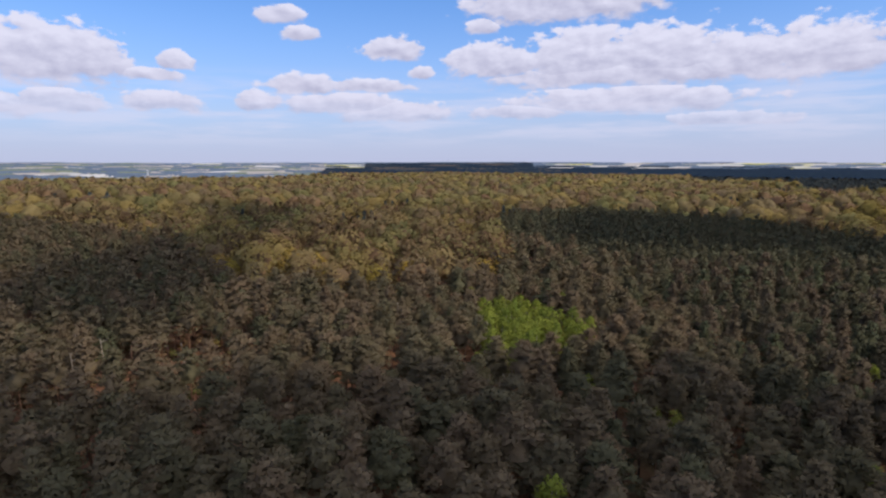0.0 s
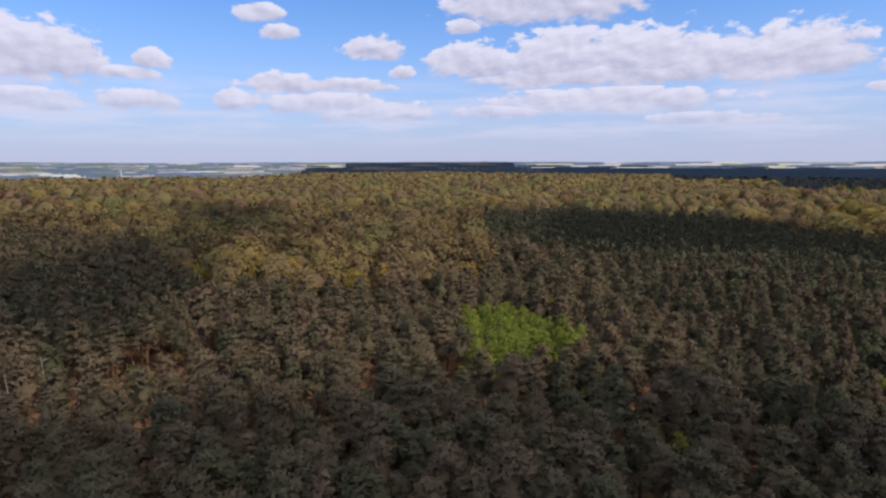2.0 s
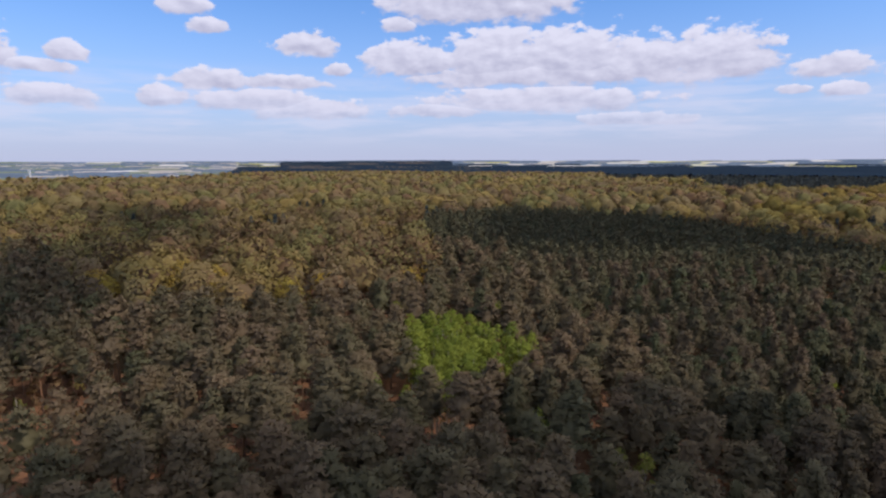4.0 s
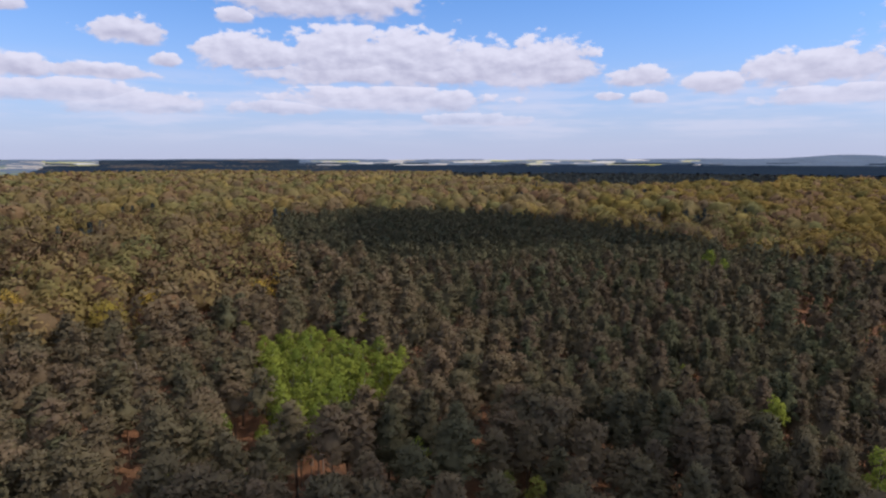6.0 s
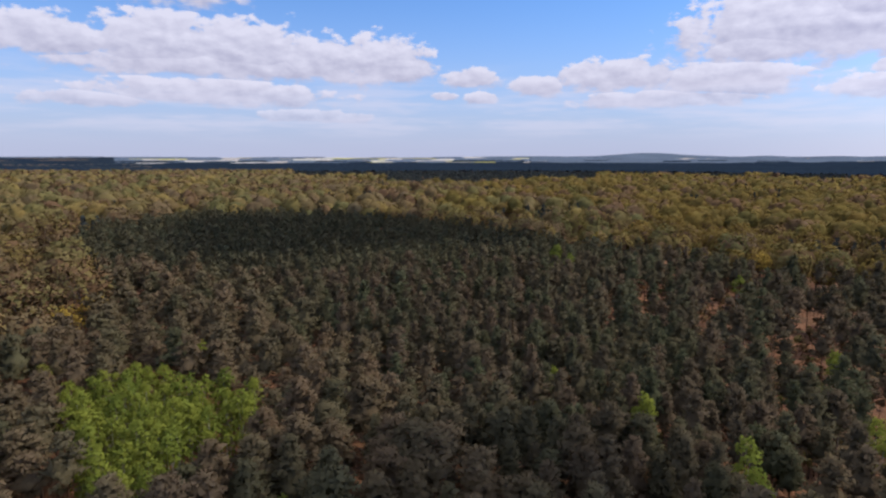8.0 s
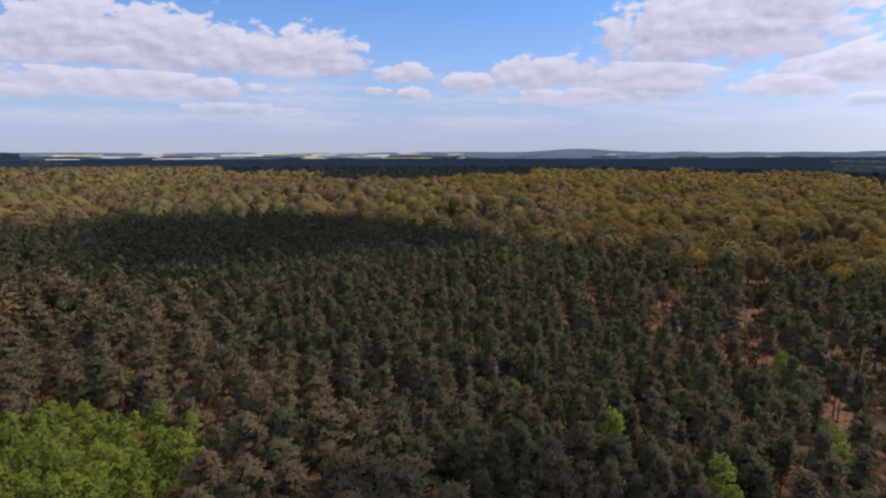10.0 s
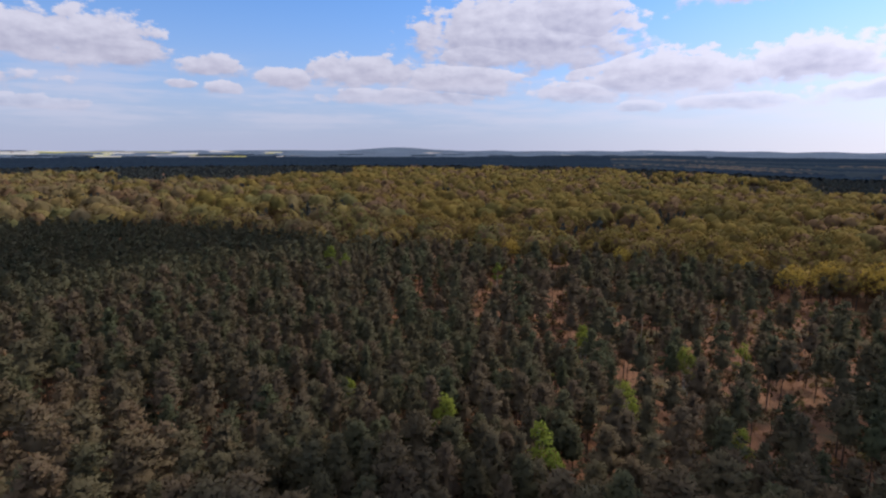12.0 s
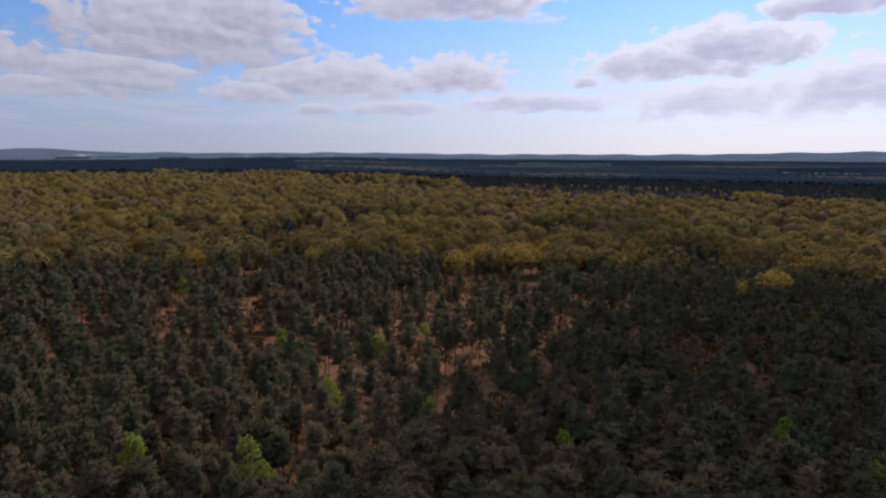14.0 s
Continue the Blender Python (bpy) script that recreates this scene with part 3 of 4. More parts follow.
# ---- unseen cumulus added between the sun and the wood, to shade the pines ----
def cloud_bank(lumps, seed, base=1300.0, over=0.0):
    """An unseen cloud of billows, added for its shade; each lump (x, y, radius) is given where that shade falls at the
    height over.
    """
    r = np.random.default_rng(seed)
    far = SUN_WAY * ((base - over) / SUN_WAY.z)
    bm = bmesh.new()
    for x, y, rad in lumps:
        spots = [(0, 0, rad)] + [(rad * 0.85 * math.cos(a), rad * 0.85 * math.sin(a), rad * r.uniform(0.22, 0.4)) for a in r.uniform(0, 6.28, 6)]
        for dx, dy, q in spots:
            m = Matrix.Translation((x + dx + far.x, y + dy + far.y, base + q * 0.2)) @ Matrix.Diagonal((q, q, q * 0.5, 1))
            made = bmesh.ops.create_icosphere(bm, subdivisions=3, radius=1.0, matrix=m)
            for v in made["verts"]:
                n = noise.fractal(v.co * (1.6 / rad), 0.9, 2.0, 4)
                v.co += (v.co - m.translation) * 0.22 * n
    me = bpy.data.meshes.new("shading_cumulus")
    bm.to_mesh(me)
    bm.free()
    me.materials.append(VAPOUR)
    return tagged(new("shading_cumulus", me), "unseen white cumulus cloud with a flat grey base, added high up to shade the forest", "cloud", kind="structure")


# lumps are placed wherever the wood should be darker
cloud_bank([(-70, 60, 40), (-24, 63, 37), (12, 75, 33), (45, 54, 38), (44, 97, 15), (60, 95, 13), (-105, 66, 34), (85, 28, 29), (28, 97, 15), (-36, 80, 16)], 1, over=17.0)
cloud_bank([(-98, 162, 24), (-86, 150, 13), (-94, 200, 24), (-106, 240, 26), (-98, 290, 26), (-112, 340, 28), (-152, 372, 26), (-126, 205, 20), (-120, 170, 22)], 5, over=18.0)
cloud_bank([(92, -22, 44), (140, -80, 55), (190, -120, 50), (100, -100, 50), (85, 20, 30), (120, 8, 32), (152, -8, 34), (200, -62, 38), (112, 30, 15)], 2, over=12.0)
cloud_bank([(85, 300, 40), (130, 305, 50), (185, 275, 38), (105, 345, 40), (160, 345, 38)], 3)
cloud_bank([(320, -130, 40), (400, -110, 45), (470, -150, 50), (480, 60, 30)], 4)


# ---- where the stands are ----
def hex_points(x0, x1, y0, y1, gap, jitter, seed):
    r = np.random.default_rng(seed)
    xs, ys = np.arange(x0, x1, gap), np.arange(y0, y1, gap * 0.866)
    x, y = np.meshgrid(xs, ys)
    x = x + (np.arange(len(ys)) % 2)[:, None] * gap / 2
    x, y = x.ravel() + r.uniform(-jitter, jitter, x.size) * gap, y.ravel() + r.uniform(-jitter, jitter, x.size) * gap
    return x, y


def inside(poly, x, y):
    hit = np.zeros(len(x), bool)
    for (ax, ay), (bx, by) in zip(poly, poly[1:] + poly[:1]):
        cross = ((ay > y) != (by > y)) & (x < (bx - ax) * (y - ay) / ((by - ay) or 1e-9) + ax)
        hit ^= cross
    return hit


def wobble(x, y, scale, seed):
    """A smooth field of about -1 to 1."""
    r = np.random.default_rng(seed)
    out = np.zeros(np.shape(x))
    for k in range(7):
        a, p, f = r.uniform(0, 6.28), r.uniform(0, 6.28), r.uniform(0.6, 1.8) / scale
        out = out + np.sin((x * math.cos(a) + y * math.sin(a)) * f * 6.28 + p)
    return out / 3.2


PINE_STAND = [(-420, 300), (-250, 318), (-142, 280), (-100, 215), (-76, 195), (-42, 184), (-5, 186), (30, 222), (36, 372), (89, 405),
              (110, 415), (180, 382), (215, 312), (232, 210), (268, 125), (288, 80), (282, 29), (266, -18), (278, -113), (235, -190), (60, -300), (-300, -250), (-420, 0)]
GREEN_PATCH = [(10, 131), (10, 150), (11, 167), (26, 170), (31, 158), (40, 147), (37, 134), (25, 133), (19, 126), (14, 120)]
CLEARINGS = [(-22.5, 137, 5), (-60, 128, 8), (-73, 124, 7), (-46, 124, 6), (-82, 101, 6), (-57, 118, 5), (39, 111, 3), (76, 134, 4), (286, 195, 8), (340, 154, 8), (193, 123, 5),
             (148, 47, 4.5), (268, -5, 7), (222, 18, 5), (160, 93, 4.5), (172, 35, 4.5), (79, 109, 4), (150, 125, 4), (262, 12, 6), (244, 17, 6), (254, 6, 6), (150, 46, 6), (161, 69, 6), (210, -31, 6), (155, 25, 6), (150, 92, 6), (121, 95, 4), (125, 52, 4),
             (259, -5, 11), (246, -2, 8), (255, 22, 8), (226, -112, 8), (289, 196, 10), (345, 154, 9), (302, 176, 6)]


# glades where the pines stand wide apart, placed to fit the camera's view of the floor: x, y, radius
GLADES = [(232, 20, 24), (246, 4, 22), (270, 180, 24), (318, 150, 20), (180, 118, 16), (140, 47, 15), (148, 70, 15), (196, -26, 18), (143, 28, 14), (205, 40, 20), (140, 92, 12), (255, 130, 18)]
# single green birches among the pines: x, y, height
BIRCHES = [(-6, 119, 9), (0, 109, 9), (30, 110, 10), (41, 93, 11), (15, 71, 12), (67, 80, 9), (2, 132, 9), (40, 99, 9), (189, 195, 15), (184, 184, 14),
           (179, 187, 12), (57, 146, 9), (92, 95, 13), (88, 76, 14), (85, 73, 12), (143, 56, 12), (148, 57, 12), (119, 67, 12), (115, 65, 11), (122, 69, 10),
           (152, 82, 11), (160, 44, 12), (38, 172, 11), (171, -85, 14), (166, -80, 11), (95, 23, 12), (99, -22, 12), (184, -53, 12), (157, 84, 11),
           (215, 131, 12), (83, -26, 12), (155, 16, 12), (112, 46, 11), (8, 126, 9), (4, 121, 8), (9, 175, 11), (97, 120, 9)]


# single oaks that stand out at the edge of the pines: x, y, height, crown radius
OAKS = [(272, -9, 23, 11.5), (266, 22, 20, 8), (283, 8, 20, 8), (238, -120, 18, 9), (226, -98, 16, 7), (318, -34, 19, 7), (287, 40, 17, 6), (352, -60, 19, 8), (372, -86, 18, 7),
        (280, 92, 17, 6), (262, 142, 17, 6), (246, 214, 17, 6), (-80, 205, 15, 5), (-70, 210, 16, 6), (-58, 204, 16, 6), (-46, 198, 15, 5), (-62, 219, 17, 6.5),
        (-50, 214, 16, 6), (-36, 208, 16, 5.5), (-24, 200, 15, 5), (-14, 206, 16, 5), (16, 212, 15, 5), (24, 222, 15, 5), (-30, 224, 17, 6), (-88, 216, 15, 5)]


def plantation(x, y):
    """1 in the closer, younger stand east of the gap, 0 in the old one."""
    return np.clip((x - 50 - 0.12 * (y - 100)) / 20, 0, 1) * np.clip((y - 62) / 25, 0, 1) * np.clip((148 - x) / 20 + np.clip((y - 175) / 40, 0, 2), 0, 1)


def pine_points():
    r = np.random.default_rng(12)
    xa, ya = hex_points(-430, 330, -310, 430, 6.1, 0.36, 11)
    xb, yb = hex_points(-430, 330, -310, 430, 4.9, 0.34, 13)
    ka, kb = plantation(xa, ya) < 0.5, plantation(xb, yb) >= 0.5
    x, y = np.concatenate([xa[ka], xb[kb]]), np.concatenate([ya[ka], yb[kb]])
    keep = inside(PINE_STAND, x + 4 * wobble(x, y, 60, 3), y + 4 * wobble(x, y, 60, 4)) & ~inside(GREEN_PATCH, x, y) & ~inside(GREEN_PATCH, x, y + 2.0) & ~inside(GREEN_PATCH, x - 2.5, y + 2) & ~(inside(GREEN_PATCH, x - 1, y + 6) & (x > 27))
    for cx, cy, cr in CLEARINGS + [(bx - 0.8, by - 1.5, 4.6) for bx, by, bh in BIRCHES] + [(ox, oy, 0.9 * size) for ox, oy, oh, size in OAKS]:
        keep &= np.hypot(x - cx, y - cy) > cr
    # the eastern stand is open, with the floor showing between the stems
    open_part = np.clip((x - 95) / 50, 0, 1) * np.clip((190 - y) / 60, 0, 1) * (1 - 0.8 * plantation(x, y))
    thin = 0.05 + 0.85 * open_part * np.clip(0.5 + 0.9 * wobble(x, y, 26, 5), 0, 1)
    thin = thin + 0.35 * np.clip(1 - np.hypot(x + 68, y - 122) / 38, 0, 1)
    for cx, cy, cr in GLADES:
        thin = thin + 0.20 * np.clip(1.6 - 1.3 * np.hypot(x - cx, y - cy) / cr, 0, 1)
    keep &= r.uniform(0, 1, len(x)) > np.minimum(thin, 0.78)
    r_, az = polar(x, y)
    keep &= ((az > -48) & (az < 145)) | (r_ < 230)
    return x[keep], y[keep]


# stations of the flight and the way it faces there: x, y, heading
STATIONS = [(0, 0, 0), (0.4, 13, 4), (0.6, 26, 12), (2, 38, 30), (4, 46, 40), (5.5, 53, 55), (5.3, 53, 75), (5, 53, 95)]


def view_distance(x, y):
    """How near a place comes to the eye while it lies ahead of it; 999 if it never does."""
    best = np.full(len(x), 999.0)
    for sx, sy, heading in STATIONS:
        d = np.hypot(x - sx, y - sy)
        turn = np.abs((np.degrees(np.arctan2(x - sx, y - sy)) - heading + 180) % 360 - 180)
        ahead = (turn < 47) & (d * np.cos(np.radians(turn)) > 54)
        best = np.where(ahead, np.minimum(best, d), best)
    return best


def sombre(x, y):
    """Where the south-eastern pines take darker needles, which put deeper shade into their colour."""
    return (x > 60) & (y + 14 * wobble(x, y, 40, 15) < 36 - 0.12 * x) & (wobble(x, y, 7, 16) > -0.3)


px, py = pine_points()
near_d = view_distance(px, py)
pr, paz = polar(px, py)
in_view = near_d < 900
order = np.argsort(near_d)
chosen = np.zeros(len(px), bool)
chosen[order[:300]] = True

def leafy(name, shape, mat):
    return mesh_of(name, shape[0], shape[1], [mat], normals=shape[2])


# nearest pines, each a thing of its own
pine_meshes = []
for k in range(10):
    slim = k % 3
    trunk, crown = pine_shape(100 + k, 16.5 + 0.5 * (k % 4), (4.7, 4.4, 4.2)[slim], 44, 56, spray=0.31, conic=(0.42, 0.55, 0.75)[slim], base=(0.52, 0.48, 0.42)[slim])
    pine_meshes.append((leafy("trunk", trunk, PINE_BARK), leafy("crown", crown, NEEDLES), leafy("crown", crown, DARKER_NEEDLES), leafy("crown", crown, DARK_OR_SHADED)))
r = np.random.default_rng(21)
for n, i in enumerate(np.where(chosen)[0]):
    trunk_mesh, old_crown, darker_crown, dark_crown = pine_meshes[r.integers(0, 10)]
    young_stand = plantation(px[i], py[i]) > 0.5
    # older pines in the east get the darker crown too, as if backlit
    crown_mesh = darker_crown if young_stand or px[i] > 95 else old_crown
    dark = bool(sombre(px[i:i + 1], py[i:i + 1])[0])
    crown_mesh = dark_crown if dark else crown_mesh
    tree = tagged(new("pine_tree"), "slender young pine with a dark green crown in a close stand" if young_stand
                  else "tall pine in an open stand, shade put into its dark green crown" if dark else "old Scots pine with bare reddish stem and broad olive-brown crown", "tree", "young pines" if young_stand else "old pines")
    s, w = r.uniform(0.86, 1.14), r.uniform(0.92, 1.15) * (0.82 if plantation(px[i], py[i]) > 0.5 else 1.0)
    tree.matrix_world = pose(px[i], py[i], float(ground_z(px[i], py[i])), 0, 0, r.uniform(0, 360)) @ Matrix.Diagonal((s * w, s * w, s, 1))
    for part_name, data in (("trunk", trunk_mesh), ("crown", crown_mesh)):
        new(part_name, data).parent = tree

# the rest of the pines, joined
def pine_set(keep, seed, **shape):
    # the young stand, and the east, where backlit darkness is put into the colour
    close = (plantation(px, py) > 0.5) | (px > 95)
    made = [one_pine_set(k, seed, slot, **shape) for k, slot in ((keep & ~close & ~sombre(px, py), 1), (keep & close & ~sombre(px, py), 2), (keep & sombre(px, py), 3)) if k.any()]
    count = np.cumsum([0] + [len(m[0]) for m in made])
    return [np.concatenate([m[1] + n for m, n in zip(made, count)]) if k == 1 else np.concatenate([m[k] for m in made]) for k in range(5)]


def one_pine_set(keep, seed, slot, **shape):
    shapes = []
    for k in range(6):
        trunk, crown = pine_shape(seed + k, 16.0 + 0.6 * (k % 4), 4.4, conic=(0.42, 0.55, 0.75)[k % 3] + (0.15 if slot == 2 else 0.0), **shape)
        shapes.append([(*trunk, 0), (*crown, slot)])
    return scatter(shapes, px[keep], py[keep], seed, (0.84, 1.14), girth=np.where(plantation(px[keep], py[keep]) > 0.5, 0.82, np.where(px[keep] > 95, 0.9, 1.0)))


rest = ~chosen
dark_stand = (py > 262 + 10 * wobble(px, py, 50, 8)) | ((px > 60) & (py > 235 - 0.3 * (px - 60)) & (paz < 62))
dark_stand &= px > 20
mid = rest & in_view
under = rest & ~in_view & (np.hypot(px - 2, py - 27) < 75)
stuff("pine_forest", [
    pine_set(mid & (near_d < 150) & ~dark_stand, 300, clumps=32, per=24, trunk_sides=4, spray=0.40, far=True),
    pine_set(mid & (near_d >= 150) & ~dark_stand, 320, clumps=22, per=14, trunk_sides=3, spray=0.62, far=True),
    pine_set(under, 330, clumps=14, per=8, trunk_sides=4, spray=0.5, far=True),
    pine_set(rest & ~in_view & ~under, 340, clumps=9, per=5, trunk_sides=3, spray=0.9, far=True),
], [PINE_BARK, NEEDLES, DARKER_NEEDLES, DARK_OR_SHADED], "stand of Scots pines with dark olive crowns", "forest")
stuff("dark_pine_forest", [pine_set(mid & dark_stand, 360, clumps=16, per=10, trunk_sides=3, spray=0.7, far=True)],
      [PINE_BARK, DARK_OR_SHADED, DARK_OR_SHADED, DARK_OR_SHADED], "dense stand of dark green conifers behind the pines", "forest")

# low brush, bare saplings and bracken under the open pines
ux, uy = hex_points(-110, 310, -130, 260, 3.5, 0.45, 91)
uk = inside(PINE_STAND, ux, uy) & (wobble(ux, uy, 22, 92) > -0.35) & ((ux > 85) | (ux < -30)) & (view_distance(ux, uy) < 340)
brush = []
for k in range(8):
    br = np.random.default_rng(500 + k)
    if k < 4:
        p, d = blob(br, np.array((0, 0, 0.25)), 1.1, 0.75, 22)
        brush.append([(*shards(br, p, d, 0.55), k % 2)])
    else:
        p, d = blob(br, np.array((0, 0, 2.9)), 1.35, 1.7, 34)
        brush.append([(*tube([(0, 0, 0), (0.1, 0, 2.6), (0.1, 0.1, 4.4)], [0.06, 0.045, 0.02], 3), 0), (*shards(br, p, d, 0.62, 0.5), 1 if k == 7 else 0)])
stuff("undergrowth", [scatter(brush, ux[uk], uy[uk], 93, (0.5, 1.4))], [TWIGS_AND_FLANKS, BRACKEN], "low brown brush, bare saplings and dead bracken under the pines", "undergrowth")

# young broadleaved trees in the green gap
gx, gy = hex_points(0, 60, 110, 200, 2.7, 0.35, 31)
keep = inside(GREEN_PATCH, gx, gy)
gx, gy = gx[keep], gy[keep]
young = []
for k in range(6):
    trunk, crown, bare = broadleaf_shape(400 + k, 12.0, 2.0, 330, 0.5, 0.3, 0.0, 4, 4, 8, True, 1.5, dome=0.3)
    young.append((leafy("trunk", trunk, BIRCH_BARK), leafy("crown", crown, FRESH)))
for x, y in zip(gx, gy):
    trunk_mesh, crown_mesh = young[r.integers(0, 6)]
    tree = tagged(new("young_birch"), "young birch in bright fresh green leaf in a gap", "tree", "young birches in the gap")
    s = r.uniform(0.75, 1.25)
    tree.matrix_world = pose(x, y, float(ground_z(x, y)), 0, 0, r.uniform(0, 360)) @ Matrix.Diagonal((s, s, s, 1))
    for part_name, data in (("trunk", trunk_mesh), ("crown", crown_mesh)):
        new(part_name, data).parent = tree

# single green birches among the pines
birch_meshes = []
for k in range(4):
    trunk, crown, bare = broadleaf_shape(430 + k, 10.0, 2.2, 560, 0.40, 0.2, 0.0, 5, 6, 9, True, 1.45)
    birch_meshes.append((leafy("trunk", trunk, BIRCH_BARK), leafy("crown", crown, DIM_FRESH if k == 3 else FRESH)))
for k, (x, y, h) in enumerate(BIRCHES):  # slim and upright
    tree = tagged(new("birch_tree"), "slender birch in light green leaf among dark pines", "tree", "birches among the pines")
    s = h / 8.6
    tree.matrix_world = pose(x, y, float(ground_z(x, y)), 0, 0, r.uniform(0, 360)) @ Matrix.Diagonal((s * 0.96, s * 0.96, s * 1.05, 1))
    for part_name, data in (("trunk", birch_meshes[k % 4][0]), ("crown", birch_meshes[k % 4][1])):
        new(part_name, data).parent = tree

# dead pines: pale bare stems that stand out of the canopy, one of them fallen
def dead_pine(x, y, height, lean, turn, label):
    q = np.random.default_rng(int(abs(x * 7 + y * 3)) + 5)
    snag = tagged(new("dead_pine"), label, "dead tree")
    snag.matrix_world = pose(x, y, float(ground_z(x, y)) + 0.15, lean, 0, turn)
    zs = np.linspace(0 if lean > 60 else -0.4, height, 6)
    stem_line = [(0.15 * math.sin(z), 0.1 * math.sin(z * 0.7), z) for z in zs]
    mesh = leafy("stem", tube(stem_line, [0.24 * (1 - 0.75 * max(z, 0) / height) for z in zs], 7), DEAD_WOOD)
    new("stem", mesh).parent = snag
    for k in range(6):
        z, a, reach = height * q.uniform(0.5, 0.97), q.uniform(0, 6.28), q.uniform(0.6, 1.8)
        tip = (math.cos(a) * reach, math.sin(a) * reach, z + 0.4 * reach)
        mesh = leafy("branch", tube([(0, 0, z), (tip[0] / 2, tip[1] / 2, z + 0.1), tip], [0.07, 0.05, 0.015], 4), DEAD_WOOD)
        new("branch", mesh).parent = snag


for x, y, h in ((-73.3, 116, 17), (-79, 117, 17), (-56.6, 117.4, 16), (-76, 110, 16), (-12, 150, 16), (150, 100, 13), (176, 70, 13)):
    dead_pine(x, y, h, 2, 40 * h, "dead pine, a bare pale stem with broken branches")
dead_pine(-23.5, 138, 9, 74, 25, "fallen bleached pine stem leaning in a gap")

# ---- broadleaved forest beyond ----
oak_kind = []
for k in range(4):
    trunk, crown, bare = broadleaf_shape(640 + k, 20.0, 6.0, 900, 0.75, 0.35, 0.3, 6, 8, 11, True, dome=0.6)
    oak_kind.append((leafy("trunk", trunk, OAK_BARK), leafy("crown", crown, YELLOW_OAK), leafy("twigs", bare, TWIGS_AND_FLANKS)))
for k, (x, y, h, wide) in enumerate(OAKS):
    tree = tagged(new("oak_tree"), "broad oak with a domed crown of yellow spring leaves", "tree", "yellow oaks at the forest edge")
    tree.matrix_world = pose(x, y, float(ground_z(x, y)), 0, 0, r.uniform(0, 360)) @ Matrix.Diagonal((wide / 6.4, wide / 6.4, h / 20.0, 1))
    for part_name, data in zip(("trunk", "crown", "twigs"), oak_kind[k % 4]):
        piece = new(part_name, data)
        piece.parent = tree
        if part_name == "twigs":
            tagged(piece, "bare brown twigs, the low ones darkening the crown's shaded flank", kind="stuff")


def oak_shapes(seed, count, slot, **shape):
    """The last third of the shapes are still nearly bare."""
    out = []
    for k in range(count):
        trunk, crown, bare = domed_oak(seed + k, bare=k >= 4, **shape)
        out.append([(*trunk, 0), (*crown, slot), (*bare, 2)])
    return out


def heath(rr, az):
    """Open heath behind the oaks in the east."""
    x, y = EYE[0] + rr * np.sin(np.radians(az)), EYE[1] + rr * np.cos(np.radians(az))
    w = wobble(x, y, 300, 47)
    return (az > 82) & (az < 121) & (rr > 890 + 60 * w) & (rr < 1240 + 120 * w) & (wobble(x, y, 70, 48) < 0.55)


def species(x, y):
    """1 where far stands are conifers, 2 where the wood is felled, else 0."""
    rr, az = polar(x, y)
    w = wobble(x, y, 260, 41)
    conifer = (az > 33) & (az < 54) & (rr > 960 + 60 * w)
    conifer |= (az > 96) & (rr > 900 + 130 * w)
    conifer |= (az > 70) & (az <= 96) & (rr > 1300 + 150 * w)
    conifer |= (az > 24) & (az < 40) & (rr > 1150 + 150 * w)
    conifer |= (az > 52) & (az <= 72) & (rr > 1330 + 120 * w)
    conifer |= wobble(x, y, 140, 42) > 0.85
    conifer |= np.hypot((x + 285) / 80, (y - 438) / 26) + 0.2 * wobble(x, y, 40, 46) < 1
    felled = (az > 31) & (az < 46) & (rr > 800) & (rr <= 960 + 60 * w)
    felled |= heath(rr, az)
    return np.where(felled, 2, np.where(conifer, 1, 0))


def oak_points(gap, lo, hi, seed):
    """Points of a fan of rings round the flight."""
    x, y = hex_points(EYE[0] - hi, EYE[0] + hi, EYE[1] - hi, EYE[1] + hi, gap, 0.33, seed)
    rr, az = polar(x, y)
    keep = (rr >= lo) & (rr < hi) & (az > -46) & (az < 142)
    x, y, rr, az = x[keep], y[keep], rr[keep], az[keep]
    keep = ~inside(PINE_STAND, x + 4 * wobble(x, y, 60, 3), y + 4 * wobble(x, y, 60, 4))
    keep &= ~((az < -13 + 2 * wobble(x, y, 300, 44)) & (rr > 1080 + 60 * wobble(x, y, 200, 45)))
    for cx, cy, cr in CLEARINGS + [(ox, oy, 0.8 * os) for ox, oy, oh, os in OAKS]:
        keep &= np.hypot(x - cx, y - cy) > cr
    return x[keep], y[keep]


def oak_tints(x, y, seed):
    return np.mod(0.4 + 0.3 * wobble(x, y, 150, 51) + 0.2 * wobble(x, y, 45, 52) + np.random.default_rng(seed).normal(0, 0.17, len(x)), 1.0)


def oak_kinds(x, y, seed):
    q = np.random.default_rng(seed + 5)
    late = 0.55 * wobble(x, y, 90, 55) + 0.3 * wobble(x, y, 30, 56) + q.normal(0, 0.4, len(x))
    late = late + 0.7 * np.clip(1 - np.hypot((x - 2) / 45, (y - 250) / 80), 0, 1) - 0.9 * np.clip(1 - np.hypot(x + 62, y - 200) / 40, 0, 1)
    return np.where(late > 0.42, q.integers(4, 6, len(x)), q.integers(0, 4, len(x)))


